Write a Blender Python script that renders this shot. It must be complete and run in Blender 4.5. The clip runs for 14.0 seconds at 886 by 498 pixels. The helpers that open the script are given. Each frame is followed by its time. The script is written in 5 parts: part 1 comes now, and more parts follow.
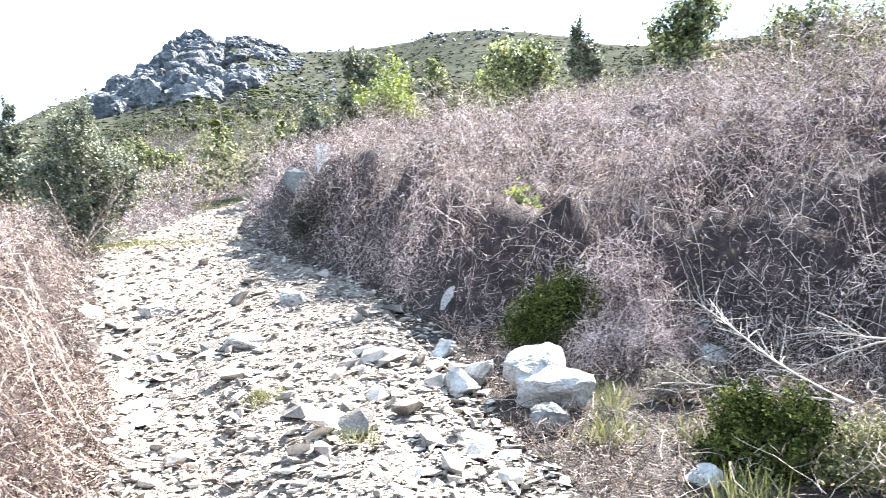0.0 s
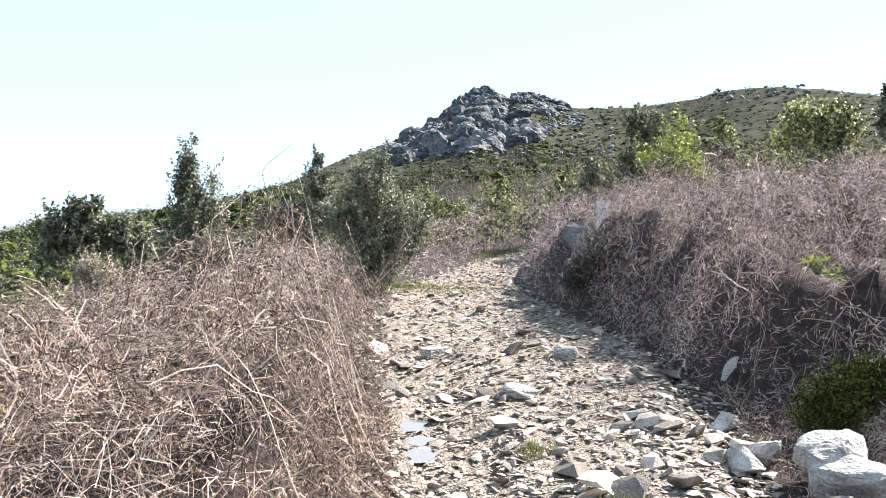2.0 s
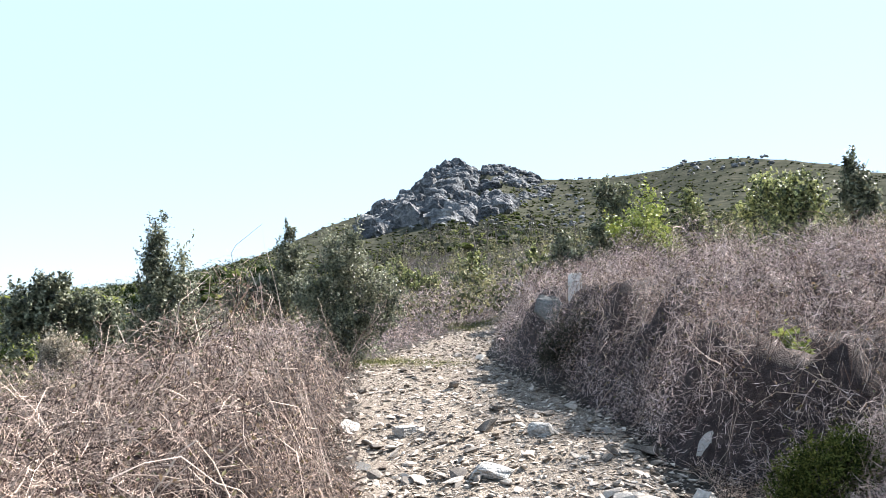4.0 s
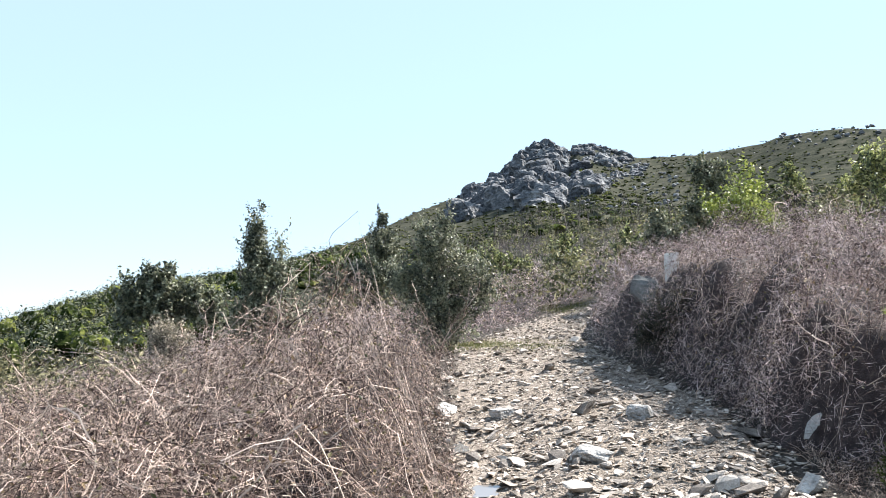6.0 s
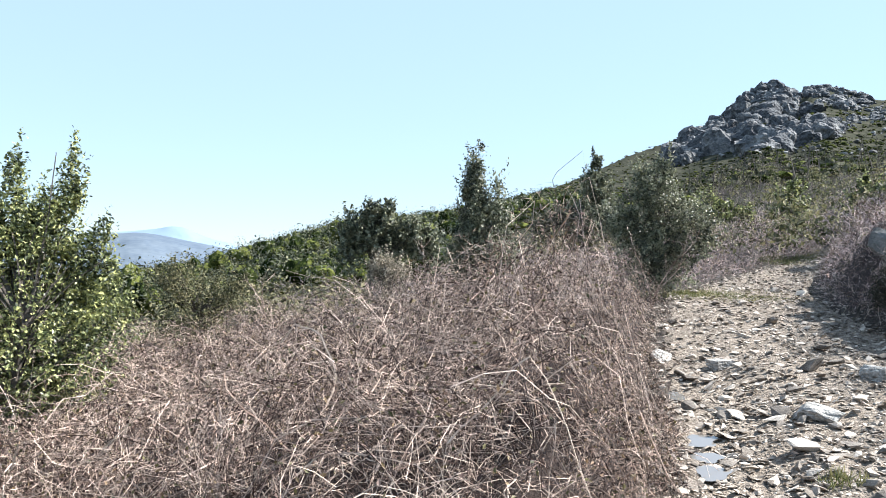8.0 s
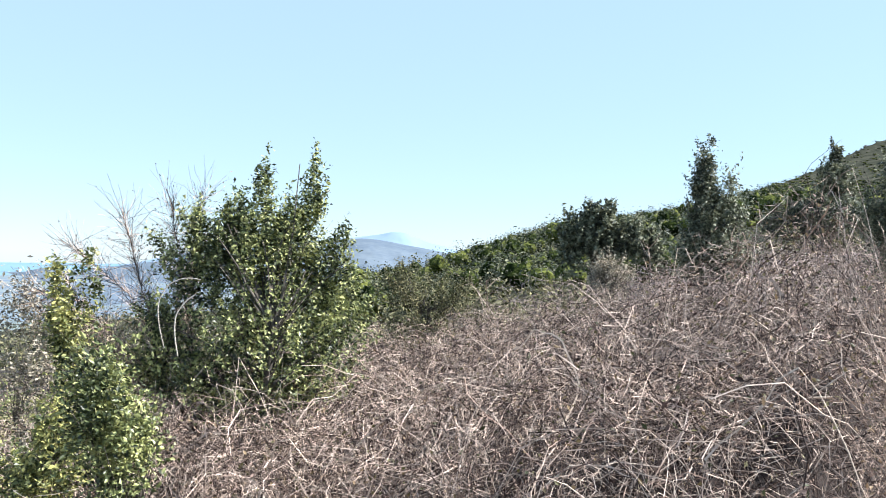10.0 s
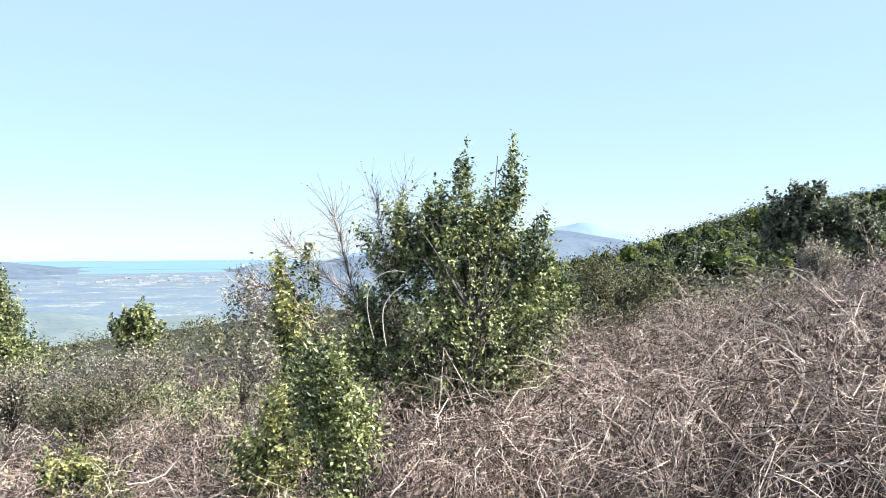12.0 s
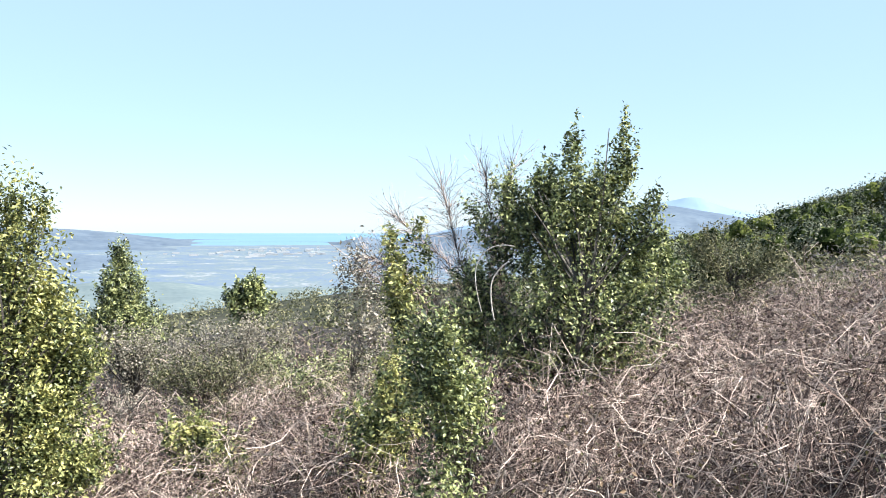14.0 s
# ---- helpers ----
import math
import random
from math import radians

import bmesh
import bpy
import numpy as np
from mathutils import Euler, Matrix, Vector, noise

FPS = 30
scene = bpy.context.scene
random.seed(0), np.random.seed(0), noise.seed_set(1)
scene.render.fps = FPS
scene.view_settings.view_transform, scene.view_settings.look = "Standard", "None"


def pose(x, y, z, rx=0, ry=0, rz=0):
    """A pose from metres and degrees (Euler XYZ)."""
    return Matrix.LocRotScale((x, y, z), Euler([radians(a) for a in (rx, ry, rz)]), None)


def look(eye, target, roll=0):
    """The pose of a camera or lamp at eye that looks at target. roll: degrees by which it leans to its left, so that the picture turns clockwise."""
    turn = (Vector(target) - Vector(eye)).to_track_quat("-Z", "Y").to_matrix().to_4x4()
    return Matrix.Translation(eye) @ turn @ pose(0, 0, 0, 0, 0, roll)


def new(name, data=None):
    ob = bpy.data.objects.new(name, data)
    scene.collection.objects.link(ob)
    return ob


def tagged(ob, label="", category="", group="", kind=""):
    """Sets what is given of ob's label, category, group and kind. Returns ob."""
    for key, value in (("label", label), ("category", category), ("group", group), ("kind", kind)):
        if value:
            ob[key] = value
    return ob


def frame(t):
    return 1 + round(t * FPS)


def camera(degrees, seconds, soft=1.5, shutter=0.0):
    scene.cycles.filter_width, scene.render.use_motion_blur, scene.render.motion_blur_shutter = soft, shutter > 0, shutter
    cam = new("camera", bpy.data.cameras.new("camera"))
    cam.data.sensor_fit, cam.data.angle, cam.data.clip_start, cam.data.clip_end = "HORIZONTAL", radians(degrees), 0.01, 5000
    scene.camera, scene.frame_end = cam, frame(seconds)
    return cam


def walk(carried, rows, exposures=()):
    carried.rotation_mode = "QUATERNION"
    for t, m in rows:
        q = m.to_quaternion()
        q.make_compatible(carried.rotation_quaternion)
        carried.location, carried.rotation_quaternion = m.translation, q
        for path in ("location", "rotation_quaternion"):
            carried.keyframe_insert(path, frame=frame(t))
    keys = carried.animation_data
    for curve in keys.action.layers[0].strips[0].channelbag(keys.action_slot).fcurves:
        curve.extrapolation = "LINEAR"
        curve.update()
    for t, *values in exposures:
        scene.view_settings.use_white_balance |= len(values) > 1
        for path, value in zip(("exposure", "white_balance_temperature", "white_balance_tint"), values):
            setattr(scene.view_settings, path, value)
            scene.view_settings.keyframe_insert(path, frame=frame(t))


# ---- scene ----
cam = camera(53.57, 14.0, soft=0.92, shutter=0.12)
EYE = 1.55
# seconds, x, y, height over the eye level, yaw to the left, pitch, roll
PATH = [
    (0.0, 0.204, -0.001, -0.034, -17.23, -2.96, -3.12),
    (0.5, 0.146, -0.011, -0.033, -7.98, -1.86, -3.15),
    (1.0, 0.153, -0.036, -0.028, -1.25, -0.17, -0.77),
    (1.5, 0.128, -0.018, -0.029, 0.55, -0.40, -0.10),
    (2.0, 0.116, -0.002, -0.016, 0.12, 0.96, 0.55),
    (2.5, 0.130, 0.014, 0.000, -2.03, 4.19, -0.59),
    (2.7, 0.127, 0.012, 0.008, -2.41, 4.85, -0.44),
    (4.8, 0.128, 0.015, 0.031, -0.47, 5.65, -0.47),
    (5.0, 0.127, 0.014, 0.031, 0.00, 5.22, -0.80),
    (5.5, 0.117, 0.014, 0.035, 1.34, 5.22, -0.99),
    (6.0, 0.107, 0.007, 0.031, 4.33, 4.56, -0.89),
    (6.5, 0.097, 0.009, 0.020, 6.99, 1.85, 0.28),
    (7.0, 0.076, 0.001, 0.011, 12.01, 0.60, 0.62),
    (7.2, 0.108, -0.019, 0.010, 13.72, 0.67, 0.53),
    (9.3, -0.131, 0.014, 0.013, 24.41, 0.45, 1.63),
    (9.5, -0.123, 0.035, 0.017, 26.39, 0.62, 0.75),
    (10.0, -0.113, 0.049, 0.010, 31.82, 0.54, 1.05),
    (10.5, -0.141, 0.060, 0.005, 34.39, 0.84, 0.91),
    (11.0, -0.160, 0.044, 0.003, 38.26, 0.48, 0.83),
    (11.5, -0.172, 0.023, 0.004, 41.53, -0.05, 0.18),
    (12.0, -0.179, 0.016, 0.002, 44.05, -0.10, -0.15),
    (12.5, -0.190, 0.017, 0.001, 44.94, -0.29, -0.10),
    (13.0, -0.204, 0.007, 0.001, 46.85, -0.69, -0.04),
    (13.5, -0.225, 0.014, -0.002, 48.49, -1.32, 0.08),
    (14.0, -0.223, -0.005, -0.001, 50.65, -1.77, 0.19),
]


def ahead_of(x, y, z, yaw, pitch):
    a, p = radians(yaw), radians(pitch)
    return (x - math.sin(a) * math.cos(p), y + math.cos(a) * math.cos(p), z + math.sin(p))


walk(cam, [(t, look((x, y, EYE + z), ahead_of(x, y, EYE + z, yaw, pitch), roll)) for t, x, y, z, yaw, pitch, roll in PATH],
     exposures=[(0.0, 3.1, 6100, 12), (0.5, 2.95, 6150, 12), (1.0, 2.58, 6250, 12), (1.5, 2.25, 6420, 12), (2.5, 2.05, 6400, 12), (5.0, 1.9, 6300, 11), (7.0, 1.74, 6220, 10), (9.5, 1.62, 6020, 8), (14.0, 1.6, 6020, 8)])

# ---- world and sun ----
SUN_TURN, SUN_UP = radians(57), radians(41)
world = bpy.data.worlds.new("sky")
scene.world = world
world.use_nodes = True
wn = world.node_tree
sky = wn.nodes.new("ShaderNodeTexSky")
sky.sky_type, sky.sun_disc = "NISHITA", False
sky.sun_elevation, sky.sun_rotation = SUN_UP, SUN_TURN
sky.altitude, sky.air_density, sky.dust_density, sky.ozone_density = 300, 1.0, 0.05, 2.6
haze = wn.nodes.new("ShaderNodeMix")
haze.data_type = "RGBA"
haze.inputs["Factor"].default_value = 0.73
haze.inputs[7].default_value = (2.72, 3.52, 4.34, 1)
wn.links.new(sky.outputs[0], haze.inputs[6])
wn.links.new(haze.outputs[2], wn.nodes["Background"].inputs[0])
wn.nodes["Background"].inputs[1].default_value = 0.08
sun = new("sun", bpy.data.lights.new("sun", "SUN"))
sun.data.energy, sun.data.angle, sun.data.color = 5.0, radians(0.53), (1.0, 0.94, 0.86)
sun.matrix_world = look((math.sin(SUN_TURN) * math.cos(SUN_UP) * 50, math.cos(SUN_TURN) * math.cos(SUN_UP) * 50, math.sin(SUN_UP) * 50), (0, 0, 0))

# ---- materials ----


def surface(name, colours, scale=6.0, fine=60.0, rough=0.9, bump=0.3, spread=0.25, vary="", leafy=False, relief=0.02, punch=1.0):
    """Base colour from a ramp over coarse and fine noise in metres, shifted piece by piece."""
    m = bpy.data.materials.new(name)
    m.use_nodes = True
    nt = m.node_tree
    bsdf = nt.nodes["Principled BSDF"]
    bsdf.inputs["Roughness"].default_value = rough
    bsdf.inputs["Specular IOR Level"].default_value = 0.3 if rough < 0.9 or bump else 0.0
    geo = nt.nodes.new("ShaderNodeNewGeometry")
    a = nt.nodes.new("ShaderNodeTexNoise")
    a.inputs["Scale"].default_value, a.inputs["Detail"].default_value = scale, 5
    b = nt.nodes.new("ShaderNodeTexNoise")
    b.inputs["Scale"].default_value, b.inputs["Detail"].default_value = fine, 3
    for n in (a, b):
        nt.links.new(geo.outputs["Position"], n.inputs["Vector"])
    mix = nt.nodes.new("ShaderNodeMath")
    mix.operation = "MULTIPLY_ADD"
    mix.inputs[1].default_value = 0.6
    nt.links.new(a.outputs[0], mix.inputs[0])
    half = nt.nodes.new("ShaderNodeMath")
    half.operation = "MULTIPLY"
    half.inputs[1].default_value = 0.4
    nt.links.new(b.outputs[0], half.inputs[0])
    nt.links.new(half.outputs[0], mix.inputs[2])
    value = mix.outputs[0]
    # punch stretches the tones: natural variation plus painted dark gaps and bright sprays
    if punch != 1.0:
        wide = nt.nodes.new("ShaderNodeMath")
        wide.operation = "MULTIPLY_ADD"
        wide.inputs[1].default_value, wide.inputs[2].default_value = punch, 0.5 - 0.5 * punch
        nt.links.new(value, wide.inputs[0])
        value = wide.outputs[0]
    if vary:
        if vary == "object":
            r = nt.nodes.new("ShaderNodeObjectInfo").outputs["Random"]
        else:
            r = geo.outputs["Random Per Island"]
        off = nt.nodes.new("ShaderNodeMath")
        off.operation = "MULTIPLY_ADD"
        off.inputs[1].default_value, off.inputs[2].default_value = 2 * spread, -spread
        nt.links.new(r, off.inputs[0])
        add = nt.nodes.new("ShaderNodeMath")
        add.operation = "ADD"
        nt.links.new(value, add.inputs[0])
        nt.links.new(off.outputs[0], add.inputs[1])
        value = add.outputs[0]
    ramp = nt.nodes.new("ShaderNodeValToRGB")
    e = ramp.color_ramp.elements
    n = len(colours)
    for k, c in enumerate(colours):
        p = 0.28 + 0.44 * k / max(1, n - 1)
        el = e[k] if k < 2 else e.new(p)
        el.position, el.color = p, (*c, 1)
    nt.links.new(value, ramp.inputs[0])
    nt.links.new(ramp.outputs[0], bsdf.inputs["Base Color"])
    if bump:
        bp = nt.nodes.new("ShaderNodeBump")
        bp.inputs["Strength"].default_value, bp.inputs["Distance"].default_value = bump, relief
        nt.links.new(b.outputs[0], bp.inputs["Height"])
        nt.links.new(bp.outputs[0], bsdf.inputs["Normal"])
    if leafy:
        bsdf.inputs["Specular IOR Level"].default_value = 0.45
        tr = nt.nodes.new("ShaderNodeBsdfTranslucent")
        nt.links.new(ramp.outputs[0], tr.inputs[0])
        mx = nt.nodes.new("ShaderNodeMixShader")
        mx.inputs[0].default_value = 0.24
        nt.links.new(bsdf.outputs[0], mx.inputs[1])
        nt.links.new(tr.outputs[0], mx.inputs[2])
        nt.links.new(mx.outputs[0], nt.nodes["Material Output"].inputs[0])
    return m


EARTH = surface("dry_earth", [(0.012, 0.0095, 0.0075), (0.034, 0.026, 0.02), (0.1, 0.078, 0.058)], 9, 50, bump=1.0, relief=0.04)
GRAVEL = surface("grey_gravel", [(0.045, 0.035, 0.026), (0.21, 0.173, 0.138), (0.52, 0.44, 0.36)], 16, 55, bump=1.0, relief=0.05)
SLATE = surface("grey_schist", [(0.095, 0.081, 0.069), (0.25, 0.219, 0.187), (0.5, 0.445, 0.385)], 9, 90, 0.8, 0.4, 0.2, "object")
SLATE_BITS = surface("grey_schist_bits", [(0.085, 0.07, 0.057), (0.29, 0.248, 0.207), (0.6, 0.525, 0.45)], 9, 90, 0.8, 0.3, 0.2, "island")
BOULDER = surface("pale_boulder", [(0.13, 0.125, 0.115), (0.34, 0.33, 0.31), (0.52, 0.505, 0.475)], 11, 55, 0.9, 1.0, 0.08, "object")
# Grey rock with a mild blue distance haze mixed into its colour
CRAG = surface("grey_crag", [(0.03, 0.033, 0.039), (0.085, 0.091, 0.1), (0.25, 0.25, 0.248)], 0.3, 0.9, 0.9, 1.0, 0.1, "object", relief=1.5)
# Cane, twig and leaf tones, spread wider to paint in shaded gaps
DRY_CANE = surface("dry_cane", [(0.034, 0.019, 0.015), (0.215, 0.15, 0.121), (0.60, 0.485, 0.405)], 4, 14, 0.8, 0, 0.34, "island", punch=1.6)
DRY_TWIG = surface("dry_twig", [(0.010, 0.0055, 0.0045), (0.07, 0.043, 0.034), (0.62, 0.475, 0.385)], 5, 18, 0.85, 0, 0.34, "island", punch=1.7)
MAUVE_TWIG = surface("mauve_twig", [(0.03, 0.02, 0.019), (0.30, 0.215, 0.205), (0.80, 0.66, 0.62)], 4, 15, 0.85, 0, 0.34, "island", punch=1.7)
BRAMBLE_LEAF = surface("bramble_leaf", [(0.05, 0.055, 0.02), (0.15, 0.13, 0.05), (0.28, 0.19, 0.11)], 1.0, 8, 0.6, 0, 0.3, "island", True)
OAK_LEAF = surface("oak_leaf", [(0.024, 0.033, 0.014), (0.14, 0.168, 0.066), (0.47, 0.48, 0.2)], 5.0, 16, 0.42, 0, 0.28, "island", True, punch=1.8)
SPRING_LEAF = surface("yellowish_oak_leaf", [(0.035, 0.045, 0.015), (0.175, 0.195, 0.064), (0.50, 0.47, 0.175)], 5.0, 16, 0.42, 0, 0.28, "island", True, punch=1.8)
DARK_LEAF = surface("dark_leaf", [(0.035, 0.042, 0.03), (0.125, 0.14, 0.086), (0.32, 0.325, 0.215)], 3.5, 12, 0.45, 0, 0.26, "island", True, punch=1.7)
YOUNG_LEAF = surface("young_leaf", [(0.10, 0.13, 0.025), (0.24, 0.29, 0.055), (0.42, 0.44, 0.12)], 2.0, 10, 0.5, 0, 0.22, "island", True)
GREY_LEAF = surface("grey_leaf", [(0.12, 0.108, 0.078), (0.26, 0.23, 0.172), (0.47, 0.415, 0.33)], 2.0, 10, 0.8, 0, 0.25, "island", True)
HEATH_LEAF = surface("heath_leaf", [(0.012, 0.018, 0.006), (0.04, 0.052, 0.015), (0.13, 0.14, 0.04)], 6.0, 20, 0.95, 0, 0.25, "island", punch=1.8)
GRASS_LEAF = surface("grass_blade", [(0.06, 0.075, 0.022), (0.14, 0.15, 0.05), (0.30, 0.27, 0.13)], 2.0, 10, 0.6, 0, 0.28, "island", True)
BARK = surface("grey_bark", [(0.04, 0.033, 0.028), (0.09, 0.078, 0.066), (0.17, 0.15, 0.13)], 8, 50, 0.9, 0.5)
DEAD_WOOD = surface("bleached_wood", [(0.24, 0.21, 0.18), (0.41, 0.37, 0.32), (0.56, 0.52, 0.46)], 8, 50, 0.8, 0.3)
SCRUB = surface("maquis_green", [(0.042, 0.045, 0.031), (0.092, 0.092, 0.064), (0.17, 0.156, 0.112)], 0.06, 0.6, 0.9, 0, 0.25, "island")
WOOD = surface("woodland_green", [(0.028, 0.035, 0.023), (0.068, 0.078, 0.048), (0.16, 0.16, 0.095)], 0.4, 0.3, 0.8, 0, 0.22, "island")
PALE_CANE = surface("pale_cane", [(0.2, 0.13, 0.1), (0.40, 0.30, 0.235), (0.60, 0.50, 0.41)], 3, 20, 0.75, 0, 0.2, "object")
MAUVE_SCRUB = surface("mauve_scrub", [(0.09, 0.074, 0.07), (0.2, 0.168, 0.155), (0.34, 0.295, 0.265)], 0.05, 0.5, 0.9, 0, 0.25, "island")
CRAG_NEAR = surface("lichened_rock", [(0.06, 0.06, 0.06), (0.13, 0.13, 0.125), (0.24, 0.235, 0.225)], 4, 40, 0.9, 0.6)
CRAG_BITS = surface("grey_hill_rock", [(0.06, 0.062, 0.068), (0.14, 0.142, 0.146), (0.27, 0.265, 0.26)], 0.3, 2.5, 0.9, 0.3, 0.2, "island")
DULL_HEATH = surface("dull_heath", [(0.018, 0.018, 0.011), (0.05, 0.047, 0.03), (0.12, 0.105, 0.075)], 2.5, 10, 0.8, 0, 0.3, "island", True)
DEAD_LEAF = surface("dead_leaf", [(0.025, 0.014, 0.012), (0.085, 0.052, 0.044), (0.32, 0.23, 0.19)], 2.5, 12, 0.8, 0, 0.34, "island", True)
OLIVE_SCRUB = surface("olive_scrub", [(0.038, 0.042, 0.02), (0.11, 0.112, 0.052), (0.27, 0.245, 0.13)], 0.5, 3.0, 0.8, 0, 0.3, "island", True)
# Near-black brown that paints shade into the bramble gaps
GAP_SHADE = surface("brown_gap_shade", [(0.010, 0.0065, 0.0055), (0.026, 0.0165, 0.0135), (0.06, 0.04, 0.033)], 12, 90, 0.95, 1.0)
# Walls greyed by haze that is put into the base colour
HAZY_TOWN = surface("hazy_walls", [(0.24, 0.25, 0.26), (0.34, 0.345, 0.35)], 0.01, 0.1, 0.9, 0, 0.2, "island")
# Mauve variant of that painted gap shade, for the bank
MAUVE_SHADE = surface("mauve_gap_shade", [(0.014, 0.01, 0.0095), (0.036, 0.026, 0.024), (0.1, 0.073, 0.067)], 14, 80, 0.95, 1.0)
CONCRETE = surface("weathered_concrete", [(0.38, 0.37, 0.35), (0.55, 0.54, 0.51), (0.7, 0.69, 0.66)], 3, 40, 0.9, 0.4)

WATER = bpy.data.materials.new("puddle_water")
WATER.use_nodes = True
WATER.node_tree.nodes["Principled BSDF"].inputs["Base Color"].default_value = (0.17, 0.16, 0.15, 1)
WATER.node_tree.nodes["Principled BSDF"].inputs["Roughness"].default_value = 0.02
WATER.node_tree.nodes["Principled BSDF"].inputs["IOR"].default_value = 1.6

# ---- numbers and meshes ----


def lattice(ix, iy, seed):
    h = (ix * 374761393 + iy * 668265263 + seed * 974634777) & 0xFFFFFFFF
    h = ((h ^ (h >> 13)) * 1274126177) & 0xFFFFFFFF
    return ((h ^ (h >> 16)) & 0xFFFF) / 65535.0 * 2 - 1


def wave(x, y, seed=0, octaves=4):
    """Smooth noise of about -1 to 1, one metre to a cell."""
    x, y = np.asarray(x, float), np.asarray(y, float)
    total, amp, size = 0.0, 1.0, 0.0
    for k in range(octaves):
        fx, fy = np.floor(x), np.floor(y)
        ix, iy = fx.astype(np.int64), fy.astype(np.int64)
        u, v = x - fx, y - fy
        u, v = u * u * (3 - 2 * u), v * v * (3 - 2 * v)
        s = seed + 17 * k
        n = (lattice(ix, iy, s) * (1 - u) + lattice(ix + 1, iy, s) * u) * (1 - v) + (lattice(ix, iy + 1, s) * (1 - u) + lattice(ix + 1, iy + 1, s) * u) * v
        total, size, amp, x, y = total + amp * n, size + amp, amp * 0.5, x * 2.03 + 3.1, y * 2.03 + 7.7
    return total / size


def mesh_of(name, v, f, *materials, smooth=False, index=None):
    """A mesh from arrays of places and of triangles or of quads."""
    me = bpy.data.meshes.new(name)
    v, f = np.asarray(v, np.float32).reshape(-1, 3), np.asarray(f, np.int32)
    k = f.shape[1]
    me.vertices.add(len(v))
    me.vertices.foreach_set("co", v.ravel())
    me.loops.add(f.size)
    me.loops.foreach_set("vertex_index", f.ravel())
    me.polygons.add(len(f))
    me.polygons.foreach_set("loop_start", np.arange(0, f.size, k, dtype=np.int32))
    me.polygons.foreach_set("use_smooth", np.full(len(f), smooth))
    for m in materials:
        me.materials.append(m)
    if index is not None:
        me.polygons.foreach_set("material_index", np.asarray(index, np.int32))
    me.update(calc_edges=True)
    return me


def under(ob, parent):
    ob.parent = parent
    return ob


def joined(pieces):
    """One pair of arrays from many of places and faces."""
    vs, fs, n = [], [], 0
    for v, f in pieces:
        vs.append(np.asarray(v).reshape(-1, 3))
        fs.append(np.asarray(f) + n)
        n += len(vs[-1])
    return np.concatenate(vs), np.concatenate(fs)


def unit(v):
    return v / np.maximum(np.linalg.norm(v, axis=-1, keepdims=True), 1e-9)


def canes(rng, root, way, length, radius, steps=6, droop=0.35, curl=0.25, taper=0.35, sides=3):
    """Thin arching tubes."""
    n = len(root)
    length, radius = np.broadcast_to(length, n), np.broadcast_to(radius, n)
    p, d = np.array(root, float), unit(np.array(way, float))
    line = [p]
    for k in range(steps):
        d = unit(d + rng.normal(0, curl, (n, 3)) + np.array([0, 0, -droop / steps * 2]))
        p = p + d * (length / steps)[:, None]
        line.append(p)
    line = np.stack(line, 1)
    along = unit(np.gradient(line, axis=1))
    side = unit(np.cross(along, rng.normal(0, 1, (n, 1, 3))))
    up = np.cross(along, side)
    r = radius[:, None] * np.linspace(1, taper, steps + 1)[None]
    rings = []
    for s in range(sides):
        a = 2 * math.pi * s / sides
        rings.append(line + r[..., None] * (math.cos(a) * side + math.sin(a) * up))
    v = np.stack(rings, 2).reshape(-1, 3)
    i = (np.arange(n) * (steps + 1) * sides)[:, None, None] + (np.arange(steps) * sides)[None, :, None] + np.arange(sides)[None, None]
    j = (np.arange(n) * (steps + 1) * sides)[:, None, None] + (np.arange(steps) * sides)[None, :, None] + ((np.arange(sides) + 1) % sides)[None, None]
    return v, np.stack([i, j, j + sides, i + sides], -1).reshape(-1, 4), line


def blades(rng, root, way, length, width, bend=0.2):
    """Narrow bent leaves or twigs, pointed at both ends."""
    n = len(root)
    way = unit(np.asarray(way, float))
    side = unit(np.cross(way, rng.normal(0, 1, (n, 3))))
    up = np.cross(side, way)
    length, width = np.broadcast_to(length, n)[:, None], np.broadcast_to(width, n)[:, None]
    mid = root + way * length * 0.5 + up * length * rng.normal(0, bend, (n, 1))
    tip = root + way * length
    v = np.stack([root, mid + side * width * 0.6, tip, mid - side * width * 0.6], 1).reshape(-1, 3)
    b = (np.arange(n) * 4)[:, None]
    return v, np.concatenate([b + [[0, 1, 3]], b + [[1, 2, 3]]])


def leaves(rng, place, normal, size):
    """Pointed oval leaves, a little cupped."""
    n = len(place)
    normal = unit(np.asarray(normal, float))
    side = unit(np.cross(normal, rng.normal(0, 1, (n, 3))))
    along = np.cross(normal, side)
    s = np.broadcast_to(size, n)[:, None]
    v = np.stack([place - along * s * 0.5, place + side * s * 0.26 + normal * s * 0.08, place + along * s * 0.5, place - side * s * 0.26 + normal * s * 0.08], 1).reshape(-1, 3)
    return v, (np.arange(n) * 4)[:, None] + np.array([[0, 1, 2, 3]])


def smooth_step(a, b, x):
    u = np.clip((np.asarray(x, float) - a) / (b - a), 0, 1)
    return u * u * (3 - 2 * u)


